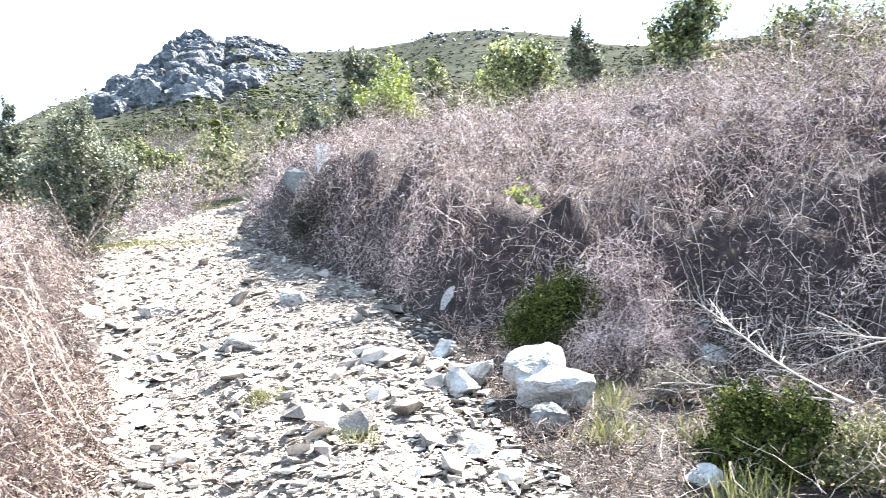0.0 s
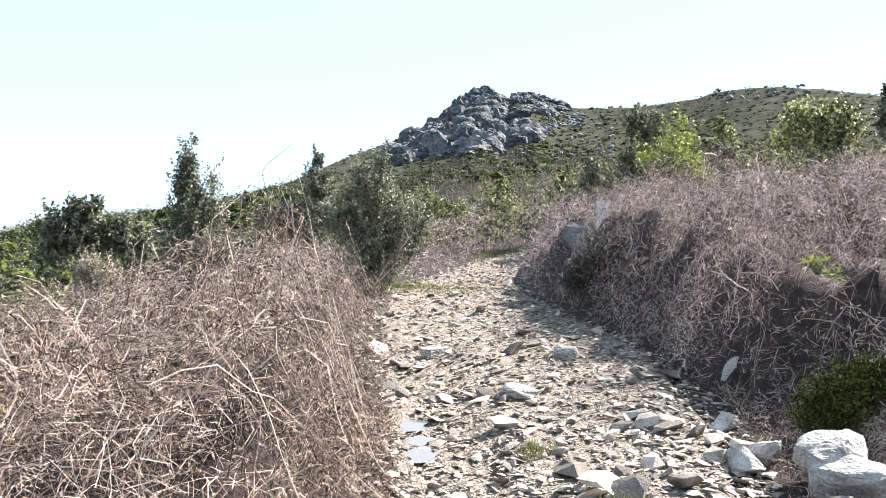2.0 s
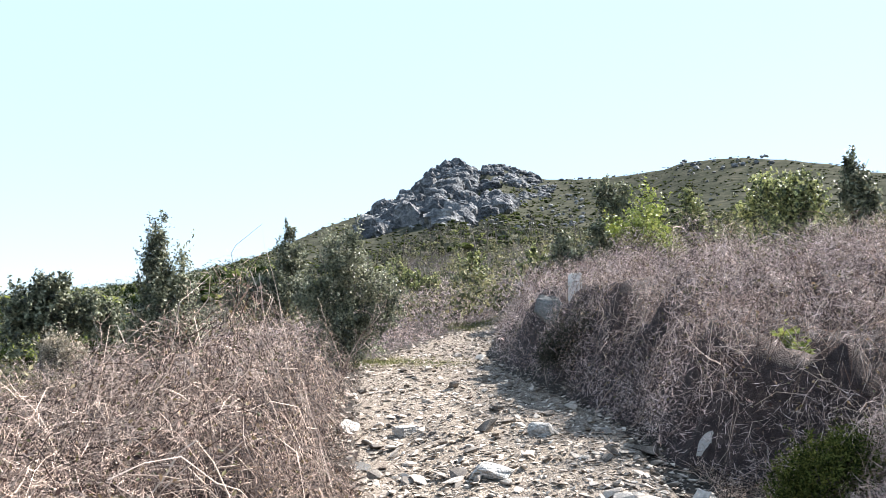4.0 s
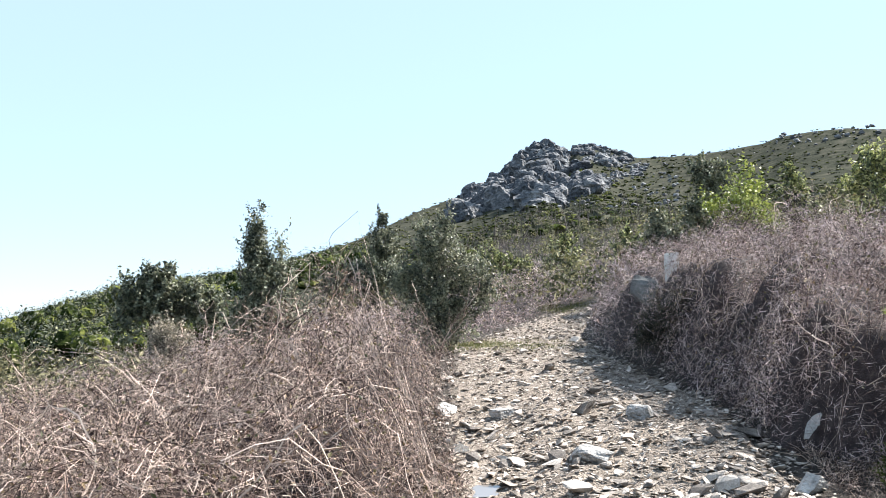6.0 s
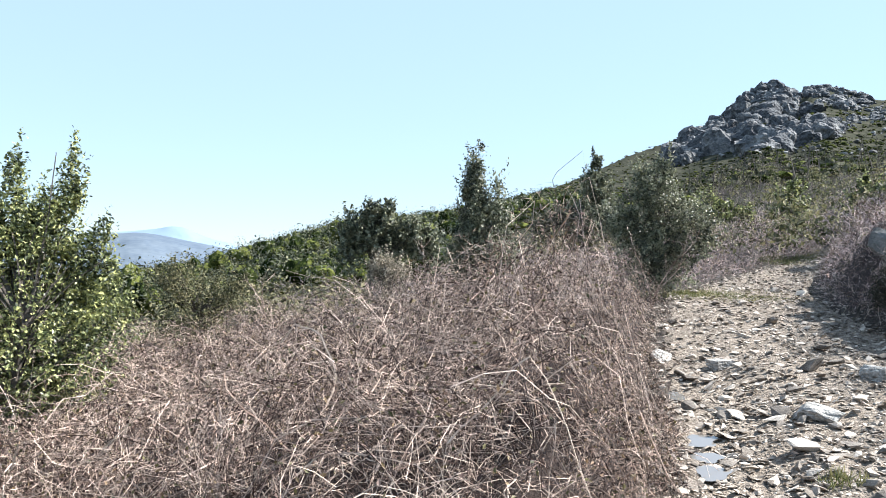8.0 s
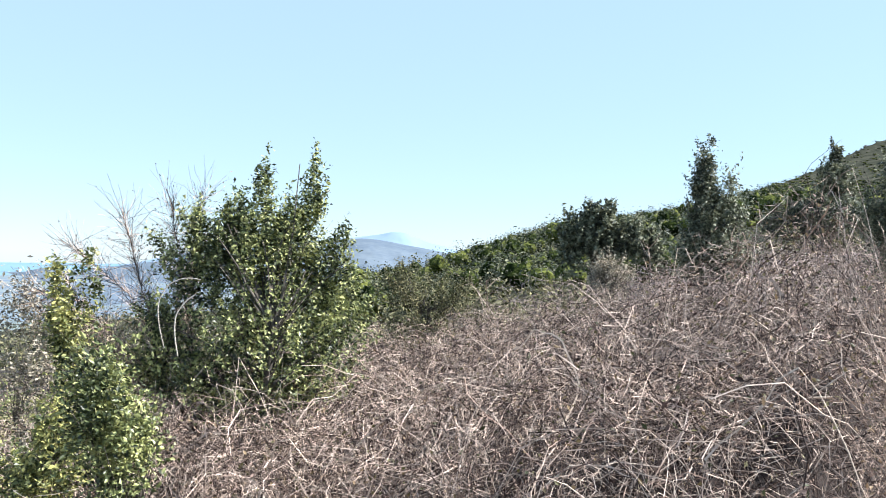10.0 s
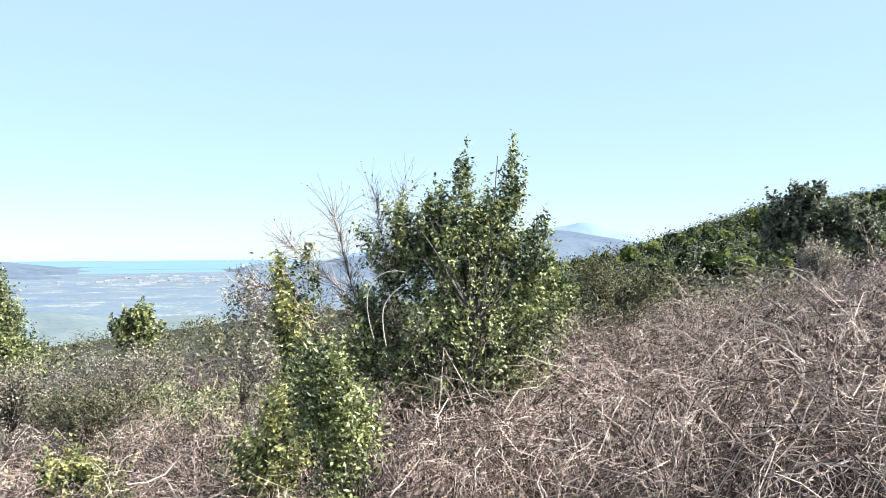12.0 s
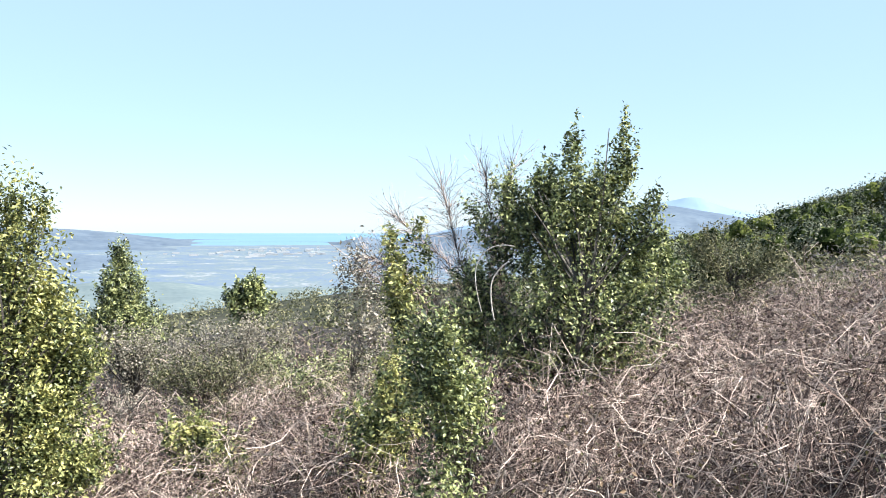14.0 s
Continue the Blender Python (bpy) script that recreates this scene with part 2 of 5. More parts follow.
# ---- the lie of the land ----
SKY_TURN = [-180, -120, -80, -44, -36, -30, -28, -26, -24.5, -22, -20, -17.3, -15.8, -12.4, -9.6, -8.4, -7.2, -6.4, -5.4, -4.6, -4.2, -3.6, -3.2, -2.5, -1.8, -1.2, -0.6, 0.4, 1.5, 2.7, 4.2, 6, 8.2, 9.8, 11, 14, 17.4, 20, 23, 26, 29.5, 31.7, 34.6, 38, 45, 57, 68, 77, 90, 130, 180]
SKY_RISE = [0, 6, 9, 9.3, 9.0, 9.2, 9.5, 10.1, 10.4, 10.8, 11.0, 10.85, 10.45, 10.05, 10.05, 10.15, 10.35, 10.7, 10.95, 10.85, 10.5, 10.3, 10.7, 11.0, 10.8, 10.3, 9.8, 9.4, 8.8, 8.15, 7.65, 7.05, 6.05, 5.35, 4.85, 3.85, 2.95, 2.45, 2.15, 1.15, -0.05, -0.95, -1.9, -2.6, -3.5, -4.6, -5.8, -6.2, -6.2, -5, 0]
EDGE_TURN = [-180, -90, -44, -30, -10, 0, 6, 11, 17, 23, 30, 36, 45, 57, 77, 100, 180]
EDGE_FAR = [150, 150, 350, 400, 520, 500, 430, 330, 230, 180, 130, 95, 75, 62, 58, 60, 150]
ROAD_Y = [-6, 2, 4.2, 6, 8.3, 11, 13.4, 15, 17.6, 20.6, 24, 30]
ROAD_LEFT = [-0.6, -0.1, -0.1, -0.3, -0.5, -0.65, -0.75, -0.4, 0.46, 1.6, 3.2, 7]
ROAD_RIGHT = [1.6, 1.5, 1.55, 1.9, 2.08, 1.7, 1.38, 1.28, 1.6, 2.6, 4.8, 8.6]
PLAIN = -62.0


def road_side(x, y):
    """How far a place lies outside the track: below 0 on it."""
    left, right = np.interp(y, ROAD_Y, ROAD_LEFT), np.interp(y, ROAD_Y, ROAD_RIGHT)
    return np.maximum(left - x, x - right)


def near_height(x, y):
    z = 0.08 * np.clip(y, -30, 60)
    left = np.interp(y, ROAD_Y, ROAD_LEFT) - x
    right = x - np.interp(y, ROAD_Y, ROAD_RIGHT)
    z = z - 0.13 * np.maximum(left, 0) * smooth_step(0, 1.2, left) * (1 - 0.35 * smooth_step(8, 20, left))
    up = np.maximum(0.785 * (x - 2.2) + 0.62 * (np.clip(y, -20, 11) - 7.2), 0)
    up = 0.35 * np.minimum(up, 2.2) + 0.15 * np.maximum(up - 2.2, 0) + 0.12 * np.maximum(x - 5, 0) * smooth_step(2, 5, up)
    z = z + up * smooth_step(0, 0.8, right) * (1 - 0.25 * smooth_step(3, 9, right))
    return z + 0.05 * wave(x * 0.9, y * 0.9, 3) * smooth_step(-0.1, 0.5, np.maximum(left, right))


def height(x, y):
    x, y = np.asarray(x, float), np.asarray(y, float)
    r, turn = np.hypot(x, y), np.degrees(np.arctan2(-x, y))
    rise, far = np.interp(turn, SKY_TURN, SKY_RISE), np.interp(turn, EDGE_TURN, EDGE_FAR)
    top = EYE + far * np.tan(np.radians(rise))
    u = np.clip((r - 16) / (far - 16), 0, 1)
    c = np.minimum(16 / np.maximum(r, 1e-6), 1)
    zn = near_height(x * c, y * c)
    sag = np.interp(u, [0, 0.03, 0.1, 0.167, 0.25, 0.365, 0.48, 0.6, 0.7, 0.8, 0.9, 1], [1, 0.98, 0.89, 0.83, 0.78, 0.75, 0.74, 0.76, 0.81, 0.88, 0.95, 1])
    sag = 1 + (sag - 1) * smooth_step(-34, -26, turn) * smooth_step(12, 7, turn)
    z_far = zn + (top - zn) * u ** 1.12 * sag
    z_far = z_far + far * 0.004 * wave(x / far * 14, y / far * 14, 9, 5) * u * (1 - 0.6 * u)
    z = np.where(r < 16, near_height(x, y), z_far)
    past = r - far
    fall = np.maximum(top - 0.12 * np.maximum(past, 0) - 0.0005 * np.maximum(past, 0) ** 2, PLAIN + 4.5 * wave(x / 260, y / 260, 5, 5) - 9 * smooth_step(2250, 2700, r))
    return np.where(past > 0, fall, z)


# ---- ground, track, valley, sea ----


def build_ground():
    turns = np.radians(np.concatenate([np.arange(-180, -60, 3.0), np.arange(-60, -10, 0.8), np.arange(-10, 8, 0.2), np.arange(8, 100, 0.8), np.arange(100, 180, 3.0)]))
    radii = np.concatenate([[0.25], np.geomspace(0.5, 30, 90), np.geomspace(31, 700, 190), np.geomspace(720, 4900, 40)])
    a, r = np.meshgrid(turns, radii)
    x, y = -np.sin(a) * r, np.cos(a) * r
    z = height(x, y) - 0.25 * smooth_step(0.0, -0.15, road_side(x, y)) * (r < 30)
    n, m = a.shape
    i = np.arange(n - 1)[:, None] * m + np.arange(m)[None]
    j = np.arange(n - 1)[:, None] * m + (np.arange(m) + 1)[None] % m
    f = np.stack([i, i + m, j + m, j], -1).reshape(-1, 4)
    reach = np.repeat((radii[:-1] + radii[1:]) / 2, m)
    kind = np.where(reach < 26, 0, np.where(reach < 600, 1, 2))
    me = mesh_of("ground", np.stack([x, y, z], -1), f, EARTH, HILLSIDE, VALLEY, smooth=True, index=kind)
    return tagged(new("ground", me), "dry brown hillside soil under maquis scrub", "ground", kind="structure")


def land(name, spots, patch, rough=0.95):
    """Land seen from afar: patches of growth and soil, in colours that hold any haze."""
    m = surface(name, spots, patch, patch * 9, rough, 0)
    return m


HILLSIDE = land("hillside_soil", [(0.02, 0.023, 0.017), (0.05, 0.052, 0.039), (0.105, 0.096, 0.076)], 0.2)
# Plain and sea carry blue distance haze in their base colours
VALLEY = land("hazy_valley_land", [(0.09, 0.122, 0.175), (0.115, 0.15, 0.21), (0.135, 0.17, 0.215), (0.15, 0.182, 0.19), (0.25, 0.262, 0.28), (0.33, 0.335, 0.345)], 0.016)
SEA = surface("hazy_sea_water", [(0.135, 0.22, 0.295), (0.16, 0.25, 0.33)], 0.002, 0.02, 0.95, 0)
# Ranges and foothills: distance haze is painted into their base colours
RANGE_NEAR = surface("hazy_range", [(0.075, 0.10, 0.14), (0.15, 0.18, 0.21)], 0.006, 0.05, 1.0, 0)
RANGE_FAR = surface("pale_hazy_range", [(0.17, 0.235, 0.32), (0.20, 0.265, 0.35)], 0.003, 0.02, 1.0, 0)
FOOTHILL = surface("hazy_foothill", [(0.11, 0.14, 0.15), (0.14, 0.17, 0.172), (0.20, 0.225, 0.205)], 0.02, 0.15, 1.0, 0)
build_ground()

a = np.radians(np.arange(20, 140, 0.5))
ring = [np.stack([-np.sin(a) * r, np.cos(a) * r, 0 * a + PLAIN - 2.5], -1) for r in (2100, 3000, 4000, 4940)]
i = np.arange(3)[:, None] * len(a) + np.arange(len(a) - 1)[None]
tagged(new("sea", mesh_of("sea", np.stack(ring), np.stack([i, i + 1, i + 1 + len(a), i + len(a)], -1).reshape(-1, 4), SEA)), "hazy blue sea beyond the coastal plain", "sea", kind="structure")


def far_range(name, label, turns, rises, far, material, seed, deep=0.25):
    """A ridge of hills with a ragged crest and a broad foot."""
    t = np.arange(turns[0], turns[-1] + 0.01, 0.12)
    crest = np.interp(t, turns, rises) + 0.07 * wave(t * 1.3, 0 * t, seed, 5)
    crest = np.convolve(np.pad(crest, 6, mode="edge"), np.ones(13) / 13, "valid")
    rows, foot = [], PLAIN - 2
    for k, u in enumerate(np.linspace(0, 1, 26)):
        r = far * (1 - deep * (1 - u))
        top = EYE + far * np.tan(np.radians(crest))
        z = foot + (top - foot) * u ** 0.8 + far * 0.0022 * wave(t * 0.8, t * 0 + 4 * u, seed + 4, 5) * (1 - u) * 4 * u
        b = np.radians(t)
        rows.append(np.stack([-np.sin(b) * r, np.cos(b) * r, z], -1))
    b = np.radians(t)
    rows.append(np.stack([-np.sin(b) * far * 1.1, np.cos(b) * far * 1.1, 0 * t + foot], -1))
    i = np.arange(len(rows) - 1)[:, None] * len(t) + np.arange(len(t) - 1)[None]
    me = mesh_of(name, np.stack(rows), np.stack([i, i + 1, i + 1 + len(t), i + len(t)], -1).reshape(-1, 4), material, smooth=True)
    return tagged(new(name, me), label, "hills", kind="structure")


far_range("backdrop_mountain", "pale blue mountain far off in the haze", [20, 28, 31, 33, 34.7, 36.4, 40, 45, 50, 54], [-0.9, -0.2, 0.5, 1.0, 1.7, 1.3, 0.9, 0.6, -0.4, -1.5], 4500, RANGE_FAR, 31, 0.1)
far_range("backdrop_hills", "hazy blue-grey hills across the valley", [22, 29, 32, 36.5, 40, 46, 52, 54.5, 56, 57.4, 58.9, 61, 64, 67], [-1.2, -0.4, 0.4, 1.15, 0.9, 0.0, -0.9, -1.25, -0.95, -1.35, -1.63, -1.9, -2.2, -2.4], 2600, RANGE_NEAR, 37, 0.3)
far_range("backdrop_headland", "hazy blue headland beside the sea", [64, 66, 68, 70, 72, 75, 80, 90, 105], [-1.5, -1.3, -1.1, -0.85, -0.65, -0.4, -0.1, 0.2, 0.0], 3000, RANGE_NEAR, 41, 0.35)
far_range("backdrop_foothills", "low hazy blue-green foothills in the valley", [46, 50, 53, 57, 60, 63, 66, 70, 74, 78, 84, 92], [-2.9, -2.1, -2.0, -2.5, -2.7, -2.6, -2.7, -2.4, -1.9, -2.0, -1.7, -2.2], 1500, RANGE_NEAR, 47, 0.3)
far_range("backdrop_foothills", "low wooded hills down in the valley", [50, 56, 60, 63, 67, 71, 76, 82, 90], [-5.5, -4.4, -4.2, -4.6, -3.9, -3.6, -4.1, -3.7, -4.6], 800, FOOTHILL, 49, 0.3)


def build_road():
    ys = np.concatenate([np.arange(-26, -3, 0.25), np.arange(-3, 27, 0.075)])
    us = np.linspace(-0.12, 1.12, 46)
    left, right = np.interp(ys, ROAD_Y, ROAD_LEFT), np.interp(ys, ROAD_Y, ROAD_RIGHT)
    x = left[:, None] + (right - left)[:, None] * us[None]
    y = np.broadcast_to(ys[:, None], x.shape)
    side = road_side(x, y)
    z = height(x, y) + 0.035 + 0.045 * wave(x * 2.2, y * 2.2, 11) + 0.02 * wave(x * 9, y * 9, 12)
    z = z - 0.09 * smooth_step(0.55, 0.1, np.abs(x - left[:, None] - 0.35)) * smooth_step(2, 4, y) * smooth_step(11, 8, y)
    z = z - 0.16 * smooth_step(-0.08, 0.14, side)
    n, m = x.shape
    i = np.arange(n - 1)[:, None] * m + np.arange(m - 1)[None]
    me = mesh_of("road", np.stack([x, y, z], -1), np.stack([i, i + 1, i + 1 + m, i + m], -1).reshape(-1, 4), GRAVEL, smooth=True)
    return tagged(new("road", me), "rutted dirt track strewn with grey schist stones", "track", kind="structure")


def road_height(x, y):
    left = np.interp(y, ROAD_Y, ROAD_LEFT)
    z = height(x, y) + 0.035 + 0.045 * wave(x * 2.2, y * 2.2, 11)
    return z - 0.09 * smooth_step(0.55, 0.1, np.abs(x - left - 0.35)) * smooth_step(2, 4, y) * smooth_step(11, 8, y)


road = build_road()

# ---- stones ----


def stone_mesh(name, rng, shape, points=14, material=SLATE, spread=0.5):
    bm = bmesh.new()
    for _ in range(points):
        d = rng.normal(0, 1, 3)
        d = d / np.linalg.norm(d) * rng.uniform(1 - spread * 0.5, 1)
        bm.verts.new((d[0] * shape[0] / 2, d[1] * shape[1] / 2, d[2] * shape[2] / 2))
    hull = bmesh.ops.convex_hull(bm, input=bm.verts)
    bmesh.ops.delete(bm, geom=[g for g in hull["geom_interior"] if isinstance(g, bmesh.types.BMVert)], context="VERTS")
    me = bpy.data.meshes.new(name)
    bm.to_mesh(me)
    bm.free()
    me.materials.append(material)
    return me


def rough_rock(name, seed, shape, material=BOULDER, cuts=9, level=4):
    """A rock with broken flat faces, rounded edges and pitted skin."""
    rng = np.random.default_rng(seed)
    bm = bmesh.new()
    bmesh.ops.create_icosphere(bm, subdivisions=level, radius=1)
    planes = [(Vector(unit(rng.normal(0, 1, 3))), rng.uniform(0.42, 0.8)) for _ in range(cuts)]
    for v in bm.verts:
        p = v.co.copy()
        for nrm, d in planes:
            over = p.dot(nrm) - d
            if over > 0:
                p -= nrm * over * 0.97
        p *= 1 + 0.09 * noise.noise(p * 2.3 + Vector((seed, 0, 0))) + 0.08 * noise.noise(p * 6 + Vector((0, seed, 0))) + 0.05 * noise.noise(p * 14 + Vector((0, seed, 3)))
        v.co = Vector((p.x * shape[0], p.y * shape[1], p.z * shape[2])) * 0.66
    me = bpy.data.meshes.new(name)
    bm.to_mesh(me)
    bm.free()
    for p in me.polygons:
        p.use_smooth = False
    me.materials.append(material)
    return me


def put_rock(name, label, seed, x, y, shape, sunk=0.2, turn=0.0, tip=(0, 0), material=BOULDER, z=None, category="rock", cuts=9):
    ob = new(name, rough_rock(name, seed, shape, material, cuts))
    base = float(road_height(np.array(x), np.array(y)) if road_side(x, y) < 0 else height(x, y)) if z is None else z
    ob.matrix_world = pose(x, y, base + shape[2] * (0.5 - sunk), tip[0], tip[1], turn)
    return tagged(ob, label, category)


# ---- plants ----


def plant(name, label, category, x, y, turn=0.0, group=""):
    ob = new(name)
    ob.matrix_world = pose(x, y, float(height(x, y)) - 0.05, 0, 0, turn)
    return tagged(ob, label, category, group)


def bits(name, parent, v, f, material, label="", smooth=False):
    ob = under(new(name, mesh_of(name, v, f, material, smooth=smooth)), parent)
    return tagged(ob, label) if label else ob


def in_blobs(rng, blobs, n, shell=0.4):
    """Places in a crown of ellipsoids (across, deep, up, half-widths, share), thicker towards the skin, with an uneven skin."""
    share = np.array([b[6] for b in blobs], float)
    pick = rng.choice(len(blobs), n, p=share / share.sum())
    b = np.array([bl[:6] for bl in blobs])[pick]
    d = unit(rng.normal(0, 1, (n, 3)))
    rad = rng.uniform(0, 1, (n, 1)) ** shell
    lump = 0.86 + 0.14 * np.sin(d[:, :1] * 5 + pick[:, None]) * np.sin(d[:, 1:2] * 6 + 2 * pick[:, None]) + 0.1 * np.sin(d[:, 2:3] * 9 + pick[:, None])
    return b[:, :3] + d * b[:, 3:6] * rad * lump


def leafy(name, label, x, y, turn, blobs, n, leaf, material, seed, trunk=0.04, clump=0.07, per=14, category="tree", bark=BARK, upright=0.5):
    """A tree or shrub: tapered trunk, limbs into each part of the crown, and leaves in sprays with gaps between."""
    rng = np.random.default_rng(seed)
    ob = plant(name, label, category, x, y, turn)
    low = ob.matrix_world.translation.z
    blobs = [(a, d, up - low, *rest) for a, d, up, *rest in blobs]
    top = max(0.25, max(b[2] + b[5] for b in blobs))
    skirt = min(b[2] - b[5] for b in blobs)
    if 0.12 < skirt < 2.5 and category == "shrub":
        span = max(b[0] + b[3] for b in blobs) - min(b[0] - b[3] for b in blobs)
        mid = sum(b[0] * b[6] for b in blobs) / sum(b[6] for b in blobs)
        blobs.append((mid, 0, skirt * 0.55, span * 0.4, span * 0.36, skirt * 0.62 + 0.1, 0.6 * sum(b[6] for b in blobs)))
    v, f, line = canes(rng, np.array([[0, 0, -0.1]]), np.array([[0.02, 0.02, 1.0]]), top * 0.62, trunk, 10, 0.0, 0.06, 0.15, 7)
    bits("trunk", ob, v, f, bark, smooth=True)
    per = max(6, int(per * 1.6))
    heart = in_blobs(rng, blobs, max(4, n // per))
    pick = heart[rng.choice(len(heart), min(90, len(heart)), replace=False)]
    t = np.clip(pick[:, 2] / (top * 0.62) - rng.uniform(0.1, 0.3, len(pick)), 0.05, 0.95)
    start = np.stack([np.interp(t, np.linspace(0, 1, 11), line[0, :, k]) for k in range(3)], -1)
    go = pick - start
    reach = np.linalg.norm(go, axis=1)
    for k in range(6):
        v, f, _ = canes(rng, start[k:k + 1], go[k:k + 1], reach[k:k + 1], trunk * 0.3, 6, -0.1, 0.1, 0.25, 5)
        bits("limb", ob, v, f, bark, smooth=True)
    v, f, _ = canes(rng, start[6:], go[6:], reach[6:], trunk * 0.22, 5, -0.1, 0.1, 0.3, 3)
    tagged(bits("branchwork", ob, v, f, bark), kind="stuff")
    m = len(heart)
    out = unit(heart - [0, 0, top * 0.35])
    sway = unit(rng.normal(0, 0.6, (m, 3)) + out * 0.9 + [0, 0, upright])
    along = rng.uniform(-1.1, 1.0, (m, per, 1))
    reach = rng.uniform(0.6, 1.7, (m, 1, 1)) * clump * 1.6
    girth = rng.normal(0, clump * 0.3, (m, per, 3)) * (1.1 - 0.6 * along)
    shoot = rng.uniform(0, 1, (m, 1, 1)) < 0.3
    sprout = unit(rng.normal(0, 0.3, (m, 3)) + out * 0.6 + [0, 0, 0.4 + upright])
    far = rng.uniform(1.6, 4.6, (m, 1, 1)) * clump
    along = np.where(shoot, rng.uniform(0, 1, (m, per, 1)) ** 1.2, along)
    p = heart[:, None] + np.where(shoot, sprout[:, None] * along * far, sway[:, None] * along * reach) + np.where(shoot, rng.normal(0, clump * 0.24, (m, per, 3)), girth)
    p = p.reshape(-1, 3)
    v, f = leaves(rng, p, rng.normal(0, 0.95, p.shape) + np.repeat(out, per, 0) * 0.6 + [0.1, 0, 0.4], leaf * rng.uniform(0.55, 1.25, len(p)))
    bits("crown", ob, v, f, material)
    return ob


def thicket(name, label, box, inside, top, n_cane, n_twig, n_leaf, seed, mats, cane_len=0.9, near=None, fine=1.0, proud=0, core=0.36, lump=1.0, bed=GAP_SHADE, curly=0.8, even=0.28):
    """A tangle of dry arching canes over a mat of twigs. near: where the growth is laid thickest."""
    rng = np.random.default_rng(seed)

    def spots(n):
        got = np.zeros((0, 2))
        while len(got) < n:
            c = rng.uniform((box[0], box[2]), (box[1], box[3]), (int(n * 1.6) + 50, 2))
            keep = inside(c[:, 0], c[:, 1])
            if near is not None:
                d = np.hypot(c[:, 0] - near[0], c[:, 1] - near[1])
                keep &= rng.uniform(0, 1, len(c)) < np.clip((near[2] / np.maximum(d, 0.1)) ** 1.7, 0.03, 1)
            got = np.concatenate([got, c[keep]])
        return got[:n]

    def crest(x, y):
        pit = smooth_step(0.05, 0.4, wave(x * 1.8, y * 1.8, seed + 2, 2))
        return top(x, y) * (1.04 + 0.22 * lump * wave(x * 1.7, y * 1.7, seed, 2) + 0.14 * lump * wave(x * 5.1, y * 5.1, seed + 1, 2) - 0.6 * pit)

    ob = new(name)
    mid = spots(200).mean(0)
    org = np.array([mid[0], mid[1], float(height(mid[0], mid[1]))])
    ob.location = org
    tagged(ob, label, "bramble", kind="stuff")

    def arches(n, long, thick, high, steps=6, curl=0.42):
        s = spots(n)
        if long > 0.5:
            lip = np.mean([inside(s[:, 0] + 0.35 * math.cos(a), s[:, 1] + 0.35 * math.sin(a)) for a in np.arange(8) * 0.785], 0) < 0.95
            s = s[~lip | (rng.uniform(0, 1, n) < 0.2)]
            n = len(s)
        root = np.stack([s[:, 0], s[:, 1], height(s[:, 0], s[:, 1]) + crest(s[:, 0], s[:, 1]) * rng.uniform(high - 0.5, high, n)], -1)
        v, f, line = canes(rng, root - org, rng.normal(0, 0.8, (n, 3)) + [0, 0, 0.5], long * rng.uniform(0.35, 1.25, n), fine * thick * rng.uniform(0.6, 1.5, n), steps, 0.9, curl)
        wx, wy = line[..., 0] + org[0], line[..., 1] + org[1]
        over = np.maximum(line[..., 2] - (height(wx, wy) + crest(wx, wy) * 1.12 + 0.05 - org[2]), 0)
        v[:, 2] -= np.repeat(over.ravel(), 3) * 0.85
        return v, f

    v, f = arches(n_cane, cane_len * 0.85, 0.0021, 1.0, 6, 0.36)
    bits("cane", ob, v, f, mats[0])
    v, f = arches(int(n_cane * curly), cane_len * 0.42, 0.0013, 1.02, 4, 0.6)
    bits("twig", ob, v, f, mats[0])
    for _ in range(proud):
        v, f = arches(3, cane_len * rng.uniform(0.7, 1.5), rng.uniform(0.0028, 0.0046), 1.0, 12, 0.24)
        if len(f) >= 36:
            bits("cane", ob, v[:39], f[:36], PALE_CANE)
    s = spots(n_twig * 2)
    lip = np.mean([inside(s[:, 0] + 0.4 * math.cos(a), s[:, 1] + 0.4 * math.sin(a)) for a in np.arange(8) * 0.785], 0) < 0.95
    hole = -0.8 * lip + wave(s[:, 0] * 3.0, s[:, 1] * 3.0, seed + 5, 2) + 0.6 * wave(s[:, 0] * 8.0, s[:, 1] * 8.0, seed + 6, 1)
    s = s[np.argsort(hole + rng.normal(0, even, len(s)))[:n_twig]]
    deep = np.abs(rng.normal(0, 0.26, n_twig)) * rng.choice([1, 1.2, 2.6], n_twig)
    lip = np.mean([inside(s[:, 0] + 0.45 * math.cos(a), s[:, 1] + 0.45 * math.sin(a)) for a in np.arange(8) * 0.785], 0) < 0.95
    deep = np.where(lip, rng.uniform(-0.02, 1.0, n_twig), deep)
    z = height(s[:, 0], s[:, 1]) + crest(s[:, 0], s[:, 1]) * (1.03 - deep).clip(0.02)
    root = np.stack([s[:, 0], s[:, 1], z], -1) - org
    v, f = blades(rng, root, rng.normal(0, 1, (n_twig, 3)) + [0, 0, 0.15], rng.uniform(0.03, 0.15, n_twig) * fine, fine * rng.uniform(0.0013, 0.0034, n_twig), 0.3)
    bits("twig", ob, v, f, mats[1])
    # Added dark core sheet: stops the sun, its colour stands for inner shade
    cut = 0.14 * max(1.0, fine * 0.8)
    lines = np.arange(box[0], box[1], cut), np.arange(box[2], box[3], cut)
    gx, gy = np.meshgrid(*lines)
    ok = inside(gx, gy)
    rim = [inside(gx + r * math.cos(a), gy + r * math.sin(a)) for r in (0.2, 0.4, 0.62) for a in np.arange(8) * 0.785]
